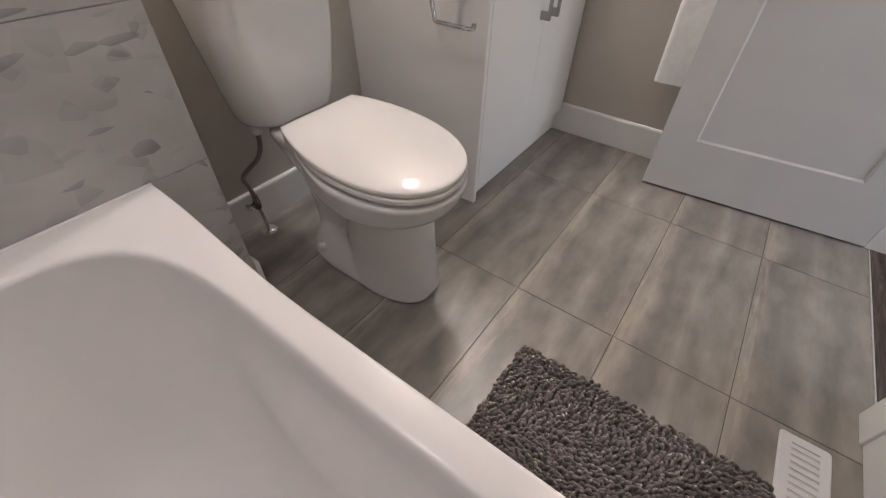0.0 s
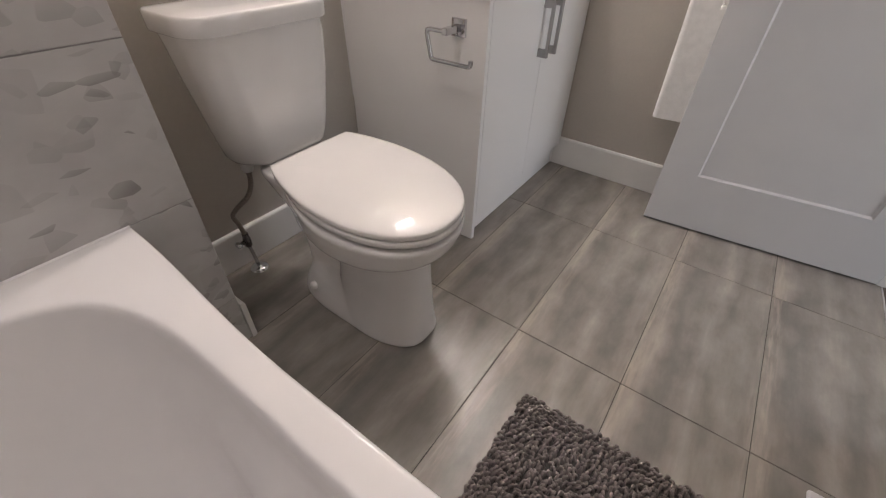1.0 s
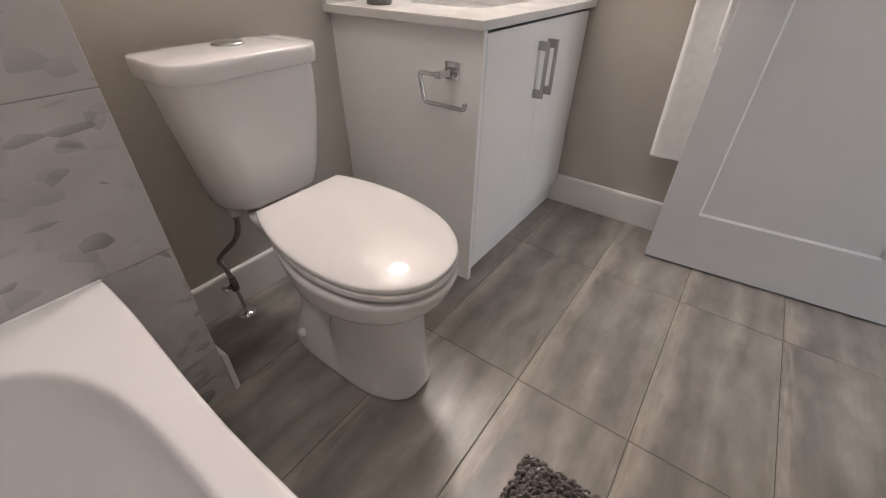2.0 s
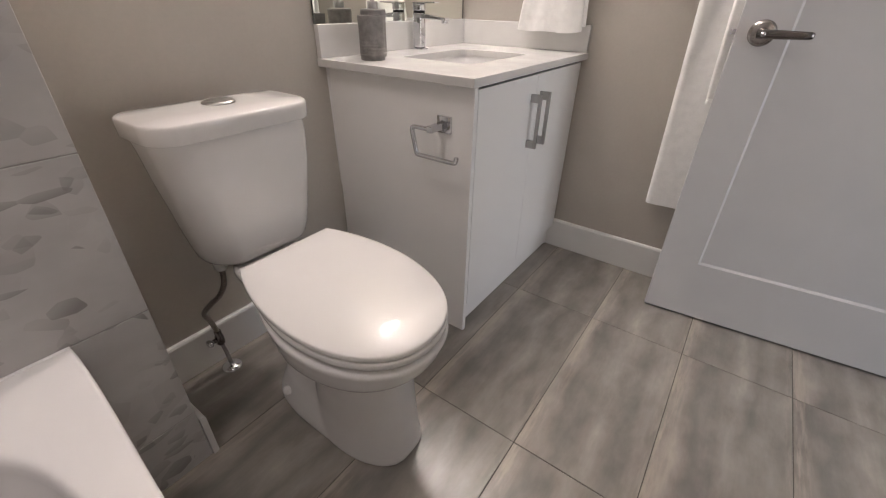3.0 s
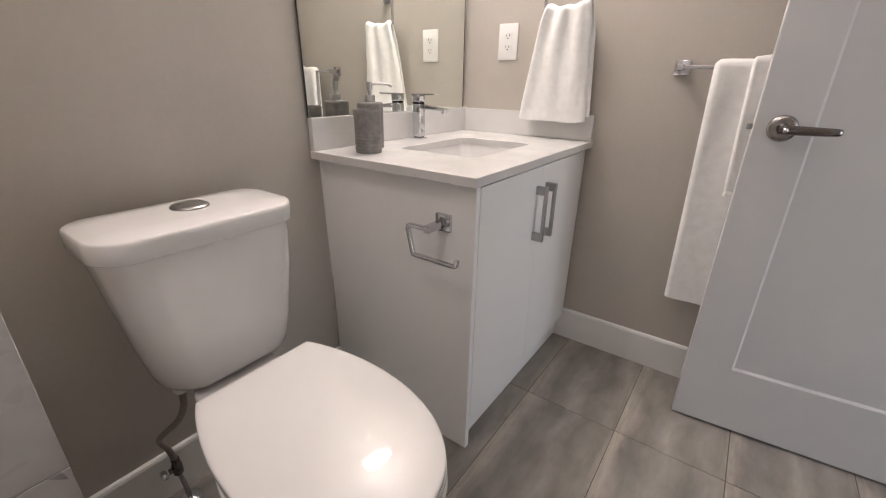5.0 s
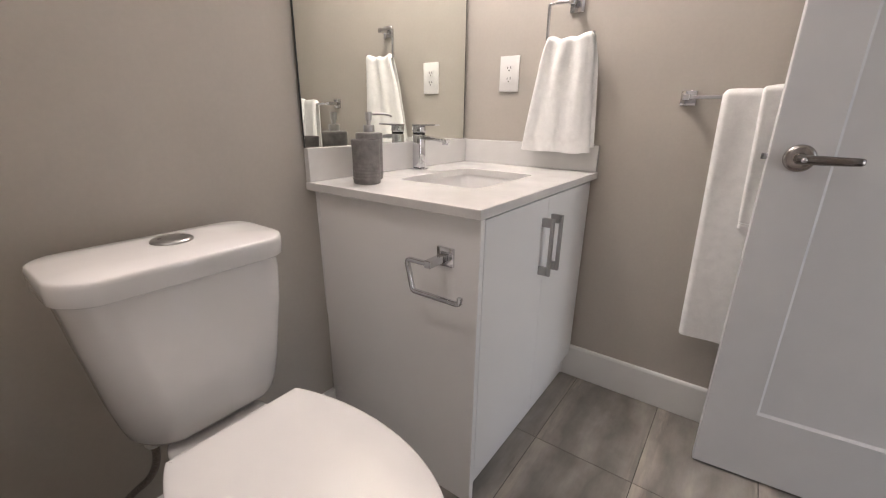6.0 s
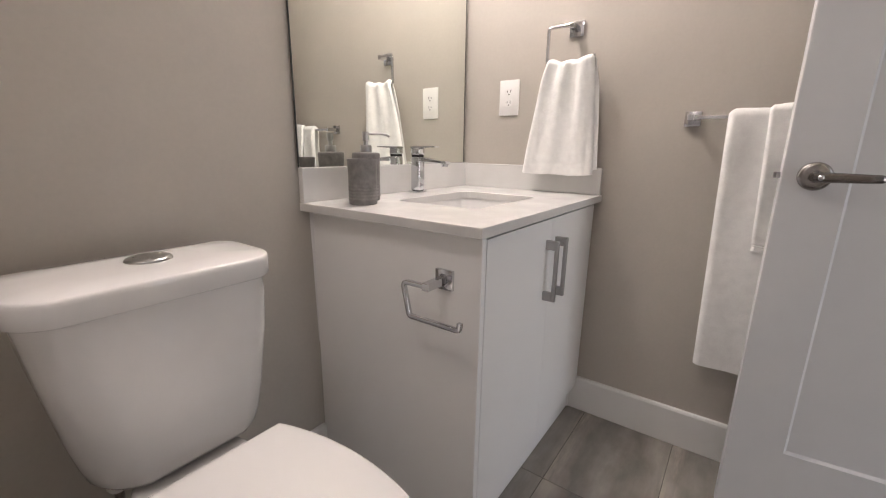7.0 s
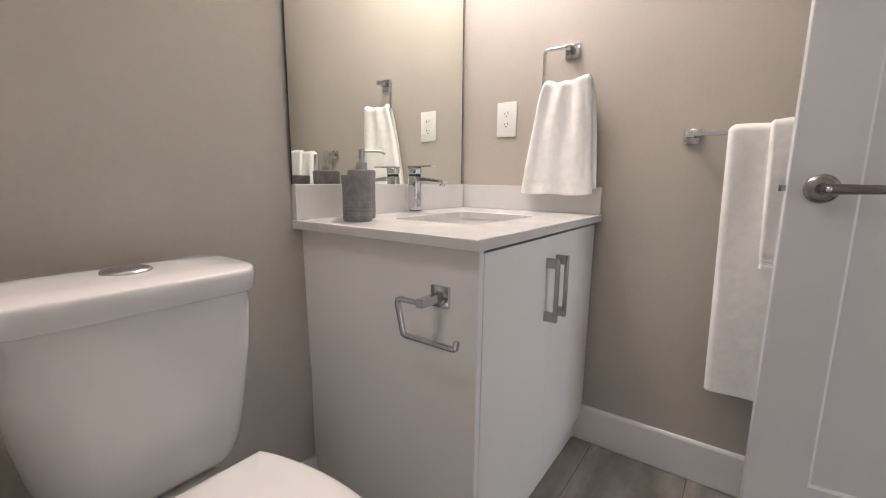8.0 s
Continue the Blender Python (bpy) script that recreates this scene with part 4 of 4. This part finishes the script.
# ---------------------------------------------------------------- towels
def draped(y_top, y_bot, z_top, z_front, z_back, x_bar, thick, folds, depth, seed, hem=0.035, rows=46, cols=52, flare=None, lean=0.0, crest=None, spill=0.0, band=0.0):
    """A folded towel that hangs over a bar: front and back leaf, pleats that fade downwards, rounded edges."""
    rng = random.Random(seed)
    ph = [rng.uniform(0, 6.28) for _ in range(5)]
    gap = 0.008

    def span(f):
        k = f if flare is None else flare(f)
        return (y_top[0] + (y_bot[0] - y_top[0]) * k, y_top[1] + (y_bot[1] - y_top[1]) * k)

    def pleat(u, f, k=1.0):
        a = (0.35 + 0.65 * math.exp(-4.0 * f)) * depth
        w = math.sin(2 * math.pi * folds * u + ph[0] + 0.5 * math.sin(3 * f + ph[1]))
        w = math.copysign(abs(w) ** 0.8, w)
        return k * a * w + 0.0016 * math.sin(11 * u + 7 * f + ph[2]) + 0.0011 * noise.noise(Vector((9 * u, 14 * f, seed)))

    loop = []
    # Closed profile: outer front from the bottom up, over the bar, down the back, and back inside.
    m = rows
    for i in range(m + 1):
        f = 1 - i / m
        loop.append((f, "of"))
    for i in range(1, 8):
        loop.append((i / 8, "top"))
    for i in range(0, m // 2 + 1):
        loop.append((i / (m // 2), "ob"))
    for i in range(0, m // 2 + 1):
        loop.append((1 - i / (m // 2), "ib"))
    for i in range(1, 5):
        loop.append((1 - i / 5, "itop"))
    for i in range(m + 1):
        loop.append((i / m, "if"))
    rings = []
    for c in range(cols + 1):
        u = c / cols
        edge = min(u, 1 - u) * (abs(y_top[1] - y_top[0]) + 0.05)
        th = thick * math.sqrt(min(1.0, max(0.02, edge / (thick * 0.9))))
        ring = []
        for f, side in loop:
            if side in ("of", "if", "top", "itop"):
                ff = f if side in ("of", "if") else 0.0
                z = z_top + (z_front - z_top) * ff
            else:
                ff = f
                z = z_top + (z_back - z_top) * ff
            a, b = span(ff if side not in ("top", "itop") else 0.0)
            y = a + (b - a) * u
            wob = pleat(u, ff)
            sag = 0.006 * math.sin(math.pi * u) * (1 if side in ("of", "if") else 0) * ff
            hemk = 0.0016 if side == "of" and abs(ff - 1 + hem / max(0.1, z_top - z_front)) < 0.010 else 0.0
            low = (1 - ff) * (z_top - z_front)          # height over the lower edge
            if band and side == "of":
                hemk = 0.0028 * (1 - smoothstep(band - 0.012, band + 0.006, low)) + (0.0026 if 0.0110 < low < 0.0140 or 0.0170 < low < 0.0200 else 0.0)
            r_in, r_out = gap, gap + th
            if side == "of":
                x = x_bar - r_out - wob * (0.35 + 0.65 * min(1, ff * 8)) - lean * ff + hemk
            elif side == "if":
                x = x_bar - r_in - wob * (0.35 + 0.65 * min(1, ff * 8)) - lean * ff
            elif side == "ob":
                x = min(-0.004, x_bar + r_out - wob * 0.4)
            elif side == "ib":
                x = min(-0.006, x_bar + r_in - wob * 0.4)
            elif side == "top":
                ang = math.pi * f
                x = x_bar - r_out * math.cos(ang) - wob * 0.35
                z = z_top + r_out * math.sin(ang)
            else:
                ang = math.pi * f
                x = x_bar - r_in * math.cos(ang) - wob * 0.35
                z = z_top + r_in * math.sin(ang)
            z += -sag + 0.0025 * math.sin(9 * u + ph[3]) * ff
            if side in ("ob", "ib"):
                y -= spill * u * min(1.0, 5 * ff)
            if crest:
                z += crest(u) * max(0.0, 1 - 3.0 * ff)
            elif side == "top" or (side in ("of", "ob") and ff < 0.04):
                z += (0.016 * noise.noise(Vector((3.1 * u + seed, 0.3, 1.7))) + 0.005 * noise.noise(Vector((9.0 * u, seed, 4.2)))) * min(1.0, depth / 0.009) * (1 if side == "top" else 1 - ff / 0.04)
            ring.append(Vector((x, y, z)))
        rings.append(ring)
    return loft(rings)


def towel(name, label, bm, group=""):
    ob = part(name, bm, M_TERRY, smooth=70)
    tagged(ob, label, "towel", group)
    return ob


towel("hand_towel", "white terry hand towel gathered through the towel ring",
      draped((-0.370, -0.530), (-0.300, -0.556), 1.269, 0.918, 0.935, -0.060, 0.011, 2.6, 0.011, 3, flare=lambda f: f ** 0.8, lean=-0.012, spill=0.011,
             crest=lambda u: 0.009 * math.exp(-(((u - 0.12) / 0.11) ** 2)) - 0.003 * math.exp(-(((u - 0.33) / 0.10) ** 2)) + 0.003 * math.exp(-(((u - 0.52) / 0.08) ** 2)) + 0.013 * smoothstep(0.60, 0.95, u)), "towels")
towel("bath_towel", "white terry bath towel folded over the towel bar",
      draped((-0.914, -1.270), (-0.930, -1.275), 1.092, 0.362, 0.42, -0.061, 0.014, 2.3, 0.0065, 8, lean=0.012), "towels")
towel("hand_towel", "small white terry towel layered over the bath towel",
      draped((-1.004, -1.190), (-1.018, -1.195), 1.108, 0.732, 0.78, -0.072, 0.010, 1.6, 0.005, 12, lean=0.014, rows=150, band=0.040), "towels")


# ---------------------------------------------------------------- outlet
def outlet():
    y, z = -0.201, 1.189
    root = thing("wall_outlet", (0, y, z), "white duplex electrical outlet with cover plate", "outlet")
    part("cover_plate", box(-0.006, -0.0003, y - 0.041, y + 0.041, z - 0.064, z + 0.064, 0.0025, 2), M_PLATE, root, smooth=30)
    for dz in (0.0195, -0.0195):
        ring = [Vector((-0.0062, y + p.x, z + dz + p.y)) for p in rounded_rect(0, 0, 0.0165, 0.0140, 0.010, 0, 5)]
        face = part("socket", loft([ring, [p + Vector((-0.0014, 0, 0)) for p in ring]]), M_PLATE, root)
        for dy, h in ((-0.0065, 0.009), (0.0065, 0.0075)):
            part("slot", box(-0.0080, -0.0074, y + dy - 0.0012, y + dy + 0.0012, z + dz - 0.001, z + dz - 0.001 + h), M_SHADOWGAP, face)
        part("slot", revolve((-0.0080, y, z + dz - 0.0075), [(0.0026, 0), (0.0026, 0.0006)], 12, "x"), M_SHADOWGAP, face)
    part("screw", revolve((-0.0068, y, z), [(0.003, 0), (0.003, 0.0008)], 12, "x"), M_PLATE, root)


outlet()


# ---------------------------------------------------------------- door
def bath_door():
    hx, hy = -0.157, -1.806
    turn = math.degrees(math.atan2(-1.046 - hy, -0.223 - hx))
    length = math.hypot(-1.046 - hy, -0.223 - hx)
    root = thing("door_1", (hx, hy, 0.0), "white one-panel shaker door standing open with satin lever", "door", kind="structure", turn=turn)
    th, z0, z1 = 0.035, 0.008, 2.035
    # Own axes: u along the leaf from the hinge, v towards the room (+) and the wall (-).
    st_h, st_l, rail_b, rail_t, rec, chf = 0.128, 0.122, 0.228, 0.125, 0.008, 0.0065
    u0, u1, a, b = st_h, length - st_l, z0 + rail_b - 0.008, z1 - rail_t
    bm = bmesh.new()

    def leaf_face(v, s):
        o = [bm.verts.new(p) for p in ((0, v, z0), (length, v, z0), (length, v, z1), (0, v, z1))]
        i = [bm.verts.new(p) for p in ((u0, v, a), (u1, v, a), (u1, v, b), (u0, v, b))]
        j = [bm.verts.new(p) for p in ((u0 + chf, v - s * rec, a + chf), (u1 - chf, v - s * rec, a + chf), (u1 - chf, v - s * rec, b - chf), (u0 + chf, v - s * rec, b - chf))]
        for k in range(4):
            q = (k + 1) % 4
            bm.faces.new((o[k], o[q], i[q], i[k]))
            bm.faces.new((i[k], i[q], j[q], j[k]))
        bm.faces.new(j)
        return o

    f = leaf_face(0.0, 1)
    g = leaf_face(-th, -1)
    for k in range(4):
        q = (k + 1) % 4
        bm.faces.new((f[k], f[q], g[q], g[k]))
    bmesh.ops.recalc_face_normals(bm, faces=bm.faces)
    rim = [e for e in bm.edges if all(v in f for v in e.verts) or all(v in g for v in e.verts)]
    bmesh.ops.bevel(bm, geom=rim, offset=0.0015, segments=1, affect="EDGES")
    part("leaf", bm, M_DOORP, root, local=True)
    ku, kz = length - 0.060, 0.948
    rose = revolve((ku, 0.0, kz), [(0.0325, 0.0003), (0.0325, 0.005), (0.0318, 0.0075), (0.029, 0.0105), (0.024, 0.0125), (0.0135, 0.0135), (0.0125, 0.0155), (0.0125, 0.040)], 48, "y")
    part("rose", rose, M_ROSE, root, "round satin nickel rose", smooth=35, local=True)
    lever_path = [(ku + 0.013, 0.050), (ku - 0.015, 0.050), (ku - 0.05, 0.051), (ku - 0.080, 0.0495), (ku - 0.100, 0.0465), (ku - 0.106, 0.0450), (ku - 0.1085, 0.0443)]
    rings = []
    for (u, v), h, t in zip(lever_path, (0.0105, 0.0112, 0.0104, 0.0096, 0.0090, 0.0074, 0.0045), (0.010, 0.009, 0.0065, 0.0055, 0.005, 0.004, 0.0022)):
        rings.append([Vector((u, v + t * math.cos(x), kz + h * math.sin(x))) for x in [2 * math.pi * k / 20 for k in range(20)]])
    part("lever", loft(rings), M_DARKNI, root, "satin nickel lever handle", smooth=60, local=True)
    part("privacy_pin", revolve((ku, 0.060, kz), [(0.0064, -0.004), (0.0064, 0.002), (0.0056, 0.0042), (0.0035, 0.0058), (0.0, 0.0064)], 20, "y"), M_CHROME, root, smooth=40, local=True)
    bm = revolve((ku, -th, kz), [(0.0325, -0.0003), (0.0325, -0.004), (0.026, -0.012), (0.012, -0.013), (0.0115, -0.040)], 32, "y")
    part("rose", bm, M_DARKNI, root, smooth=35, local=True)
    rings = [[Vector((u, -th - v + 0.004 + t * math.cos(x), kz + 0.0095 * math.sin(x))) for x in [2 * math.pi * k / 16 for k in range(16)]] for (u, v), t in zip(lever_path, (0.009, 0.008, 0.0065, 0.0055, 0.005, 0.004, 0.0022))]
    part("lever", loft(rings), M_DARKNI, root, smooth=60, local=True)
    lb = loft([[Vector((length + d, v, zz)) for v, zz in ((-th / 2 - 0.006, kz - 0.007), (-th / 2 + 0.006 - 4 * max(0, d - 0.009) * 0.2, kz - 0.007), (-th / 2 + 0.006 - 4 * max(0, d - 0.009) * 0.2, kz + 0.007), (-th / 2 - 0.006, kz + 0.007))] for d in (-0.001, 0.009, 0.0135)])
    part("latch_bolt", lb, M_CHROME, root, "chrome latch bolt", local=True)
    for hz in (0.22, 1.05, 1.85):
        part("hinge", revolve((-0.006, 0.004, hz - 0.045), [(0.0055, 0), (0.0055, 0.09)], 14), M_DARKNI, root, smooth=40, local=True)


bath_door()


# ---------------------------------------------------------------- vanity light (above the mirror)
def vanity_light():
    x, y, z = -0.34, 0.0, 2.25
    root = thing("vanity_light", (x, y, z), "three-light chrome vanity fixture with lit frosted shades", "wall lamp")
    part("wall_plate", box(x - 0.19, x + 0.19, -0.022, -0.0005, z - 0.035, z + 0.035, 0.004, 2), M_CHROME, root, smooth=30)
    for k in (-1, 0, 1):
        cx, cy = x + 0.085 * k, -0.11
        part("arm", tube(catmull([(cx, -0.02, z), (cx, -0.075, z - 0.004), (cx, cy + 0.006, z - 0.022), (cx, cy, z - 0.05)], 6), 0.007, 12), M_CHROME, root, smooth=60)
        part("shade", revolve((cx, cy, z - 0.055), [(0.0, 0.0), (0.028, 0.002), (0.032, 0.010), (0.038, 0.100), (0.036, 0.100), (0.030, 0.012), (0.0, 0.006)], 28, cap0=False, cap1=False), M_GLOW, root, "lit frosted glass shade", smooth=40)
        lamp("bulb", "POINT", pose(cx, cy, z - 0.115), BULB_WATTS, BULB_COLOUR, radius=0.034)
        lamp("uplight", "AREA", pose(cx, cy, z + 0.047, 180), UPLIGHT_WATTS, BULB_COLOUR, size=(0.14, 0.14))


vanity_light()


# Unseen fill light, added to brighten the vanity's side panel.
def ceiling_fill_light():
    x, y = -1.98, -0.62
    root = thing("ceiling_fill_light", (x, y, CEIL), "round flush white ceiling light, lit, unseen and added as fill", "ceiling lamp")
    part("rim", revolve((x, y, CEIL - 0.030), [(0.225, 0.0), (0.241, 0.002), (0.243, 0.008), (0.243, 0.0295)], 40, cap0=False), M_TRIM, root, smooth=40)
    part("diffuser", revolve((x, y, CEIL - 0.030), [(0.0, 0.0), (0.12, 0.0003), (0.225, 0.002), (0.225, 0.004), (0.0, 0.004)], 40, cap0=False, cap1=False), M_GLOW, root, "lit frosted diffuser of the added fill light", smooth=40)
    data = bpy.data.lights.new("ceiling_fill_lamp", "AREA")
    data.shape, data.size, data.energy, data.color = "DISK", 0.46, CEILING_FILL_WATTS, BULB_COLOUR
    new("ceiling_fill_lamp", data).matrix_world = pose(x, y, CEIL - 0.034)


ceiling_fill_light()


# ---------------------------------------------------------------- rug
def rug():
    x0, x1, y0, y1 = -1.672, -1.245, -1.632, -1.028
    root = thing("bath_rug", ((x0 + x1) / 2, (y0 + y1) / 2, 0.0), "dark grey chenille loop bath mat on the tile floor", "bath mat")
    ring = rounded_rect((x0 + x1) / 2, (y0 + y1) / 2, (x1 - x0) / 2 - 0.006, (y1 - y0) / 2 - 0.006, 0.015, 0.0005, 4)
    part("backing", loft([ring, [p + Vector((0, 0, 0.006)) for p in ring]]), M_RUGBASE, root)
    rng = random.Random(5)
    verts, faces = [], []
    o = ORIGIN[root.name]
    step = 0.0108
    ny, nx = int((y1 - y0) / step), int((x1 - x0) / (step * 0.92))
    for i in range(nx):
        for j in range(ny):
            cx = x0 + (i + 0.5 + 0.5 * (j % 2) * 0.9) * (x1 - x0) / nx + rng.gauss(0, 0.0022)
            cy = y0 + (j + 0.5) * (y1 - y0) / ny + rng.gauss(0, 0.0022)
            if not (x0 - 0.004 < cx < x1 + 0.004 and y0 - 0.004 < cy < y1 + 0.004):
                continue
            ang = -0.75 + 2.2 * noise.noise(Vector((cx * 6.5, cy * 6.5, 3.1))) + rng.gauss(0, 0.35)
            ln, ht, r = rng.uniform(0.012, 0.017), rng.uniform(0.0105, 0.014), rng.uniform(0.0041, 0.0049)
            bend = rng.uniform(-0.007, 0.007)
            du, dv = Vector((math.cos(ang), math.sin(ang), 0)), Vector((-math.sin(ang), math.cos(ang), 0))
            base = Vector((cx, cy, 0.004)) - o
            start = len(verts)
            seg, sides = 7, 6
            for s in range(seg + 1):
                t = s / seg
                arch = math.sin(math.pi * t) ** 0.7
                p = base + du * (ln * (t - 0.5)) + dv * (bend * math.sin(math.pi * t)) + Vector((0, 0, ht * arch))
                tan = (du * ln + Vector((0, 0, ht * math.pi * math.cos(math.pi * t) * 0.8))).normalized()
                side = dv - tan * dv.dot(tan)
                side.normalize()
                up = tan.cross(side)
                rr = r * (0.82 + 0.18 * math.sin(6 * t + i))
                for q in range(sides):
                    a = 2 * math.pi * q / sides
                    verts.append(p + (side * math.cos(a) + up * math.sin(a)) * rr)
            for s in range(seg):
                for q in range(sides):
                    q2 = (q + 1) % sides
                    a = start + s * sides
                    faces.append((a + q, a + q2, a + sides + q2, a + sides + q))
    me = bpy.data.meshes.new("yarn_shag")
    me.from_pydata([tuple(v) for v in verts], [], faces)
    me.polygons.foreach_set("use_smooth", [True] * len(me.polygons))
    me.materials.append(M_YARN)
    ob = new("yarn_shag", me)
    ob.parent = root
    tagged(ob, "dense chenille yarn loops", kind="stuff")


rug()


# ---------------------------------------------------------------- floor register
def register():
    x0, x1, y0, y1, h = -1.375, -1.078, -1.738, -1.634, 0.007
    root = thing("floor_register", ((x0 + x1) / 2, (y0 + y1) / 2, 0.0), "white slotted metal floor heating register", "floor vent")
    ox, oy = 0.024, 0.024
    bm = bmesh.new()

    def ring(g, z):
        return rounded_rect((x0 + x1) / 2, (y0 + y1) / 2, (x1 - x0) / 2 - g, (y1 - y0) / 2 - g, 0.008, z, 3)

    a = [ring(0.0, 0.0003), ring(0.0, 0.003), ring(0.004, h), ]
    hole = [Vector((min(max(p.x, x0 + ox), x1 - ox), min(max(p.y, y0 + oy), y1 - oy), h)) for p in a[2]]
    a.append(hole)
    a.append([Vector((p.x, p.y, 0.0015)) for p in hole])
    bm = loft(a, cap0=False, cap1=False)
    bmesh.ops.remove_doubles(bm, verts=bm.verts, dist=1e-6)
    part("frame", bm, M_VENT, root, smooth=35)
    part("duct", box(x0 + ox, x1 - ox, y0 + oy, y1 - oy, 0.0003, 0.0040), M_DUCT, root, "grey duct below the slats")
    n = 14
    for k in range(n):
        cx = x0 + ox + (k + 0.5) * (x1 - x0 - 2 * ox) / n
        sl = loft([[Vector((cx + dx, y, z)) for dx, z in ((-0.0058, h - 0.0002), (0.0042, h - 0.0002), (0.0058, h - 0.0020), (-0.0058, h - 0.0020))] for y in (y0 + oy, y1 - oy)])
        part("slat", sl, M_VENT, root)


register()

# ---------------------------------------------------------------- pieces: wall tile, floor tile, hall planks
alcove_bed = structure("alcove_tile_wall", box(WEST, ALCOVE_X - 0.001, ALCOVE_Y + 0.002, ALCOVE_Y + 0.0108, 0.0, CEIL), M_WGROUT, "grey grout bed of the tiled bathtub wall", "wall")
cuts = [0.0, 0.163, 0.4745, 0.793, 1.108, 1.423, 1.738, 2.053, 2.368, CEIL]
cols = [ALCOVE_X, ALCOVE_X - 0.625, WEST]
tile_meshes = {}


def slab_mesh(name, sx, sy, sz, bevel, material):
    key = (name, round(sx, 4), round(sy, 4), round(sz, 4))
    if key not in tile_meshes:
        bm = box(-sx / 2, sx / 2, -sy / 2, sy / 2, -sz / 2, sz / 2, bevel, 1)
        me = bpy.data.meshes.new(name)
        bm.to_mesh(me)
        bm.free()
        me.materials.append(material)
        tile_meshes[key] = me
    return tile_meshes[key]


def piece(name, me, at, parent):
    ob = new(name, me)
    ob.location = at
    ob.parent = parent
    return ob


for za, zb in zip(cuts, cuts[1:]):
    for xa, xb in zip(cols, cols[1:]):
        g = 0.0011
        me = slab_mesh("tile", abs(xa - xb) - 2 * g, 0.010, zb - za - 2 * g, 0.0009, M_MARBLE)
        piece("tile", me, ((xa + xb) / 2, ALCOVE_Y + 0.0052, (za + zb) / 2), alcove_bed)

# Unseen tiled walls, added so that pale tile bounces light into the room.
west_bed = structure("alcove_tile_wall_west", box(WEST, WEST + 0.009, SOUTH, ALCOVE_Y - 0.0005, 0.478, CEIL), M_WGROUT, "grey grout bed of an unseen tiled wall along the bathtub, added for bounce", "wall")
south_bed = structure("alcove_tile_wall_south", box(WEST + 0.0195, -1.72, SOUTH, SOUTH + 0.009, 0.478, CEIL), M_WGROUT, "grey grout bed of an unseen tiled wall at the bathtub's foot, added for bounce", "wall")
for za, zb in zip(cuts[2:], cuts[3:]):
    za = max(za, 0.479)
    for ya, yb in ((ALCOVE_Y - 0.0006, -0.93), (-0.93, -1.555), (-1.555, SOUTH)):
        piece("tile", slab_mesh("tile", 0.010, ya - yb - 0.0022, zb - za - 0.0022, 0.0009, M_MARBLE), (WEST + 0.0142, (ya + yb) / 2, (za + zb) / 2), west_bed)
    for xa, xb in ((-1.72, -2.10), (-2.10, WEST + 0.0195)):
        piece("tile", slab_mesh("tile", xa - xb - 0.0022, 0.010, zb - za - 0.0022, 0.0009, M_MARBLE), ((xa + xb) / 2, SOUTH + 0.0142, (za + zb) / 2), south_bed)

floor_bed = structure("floor", box(WEST, 0.0, SOUTH - 0.014, 0.0, -0.05, -0.0018), M_GROUT, "grey porcelain plank-tile bathroom floor with dark grout", "floor")
XJ = [0.0, -0.429, -1.061, -1.693, WEST]
YJ = [0.0, -0.2985, -0.605, -0.9115, -1.218, -1.5225, SOUTH - 0.014]
for xa, xb in zip(XJ, XJ[1:]):
    for ya, yb in zip(YJ, YJ[1:]):
        g = 0.0012
        sx, sy = xa - xb - 2 * g, ya - yb - 2 * g
        tilt = 0.0004 * math.sin(17 * xa + 31 * ya)
        piece("tile", slab_mesh("tile", sx, sy, 0.010, 0.0008, M_TILE), ((xa + xb) / 2, (ya + yb) / 2, -0.005 + tilt * 0.5), floor_bed)

planks = bpy.data.objects["hall_floor"]
for j in range(9):
    ya = SOUTH - 0.0192 - 0.145 * j
    off = (0.37 * j) % 1.0
    for k in range(-1, 4):
        xa, xb = max(-2.19, -2.2 + k + off), min(1.19, -2.2 + k + 1 + off)
        if xb - xa < 0.05 or ya - 0.145 < HALL_S:
            continue
        piece("plank", slab_mesh("plank", xb - xa - 0.002, 0.143, 0.007, 0.0008, M_PLANK), ((xa + xb) / 2, ya - 0.0725, -0.0028), planks)
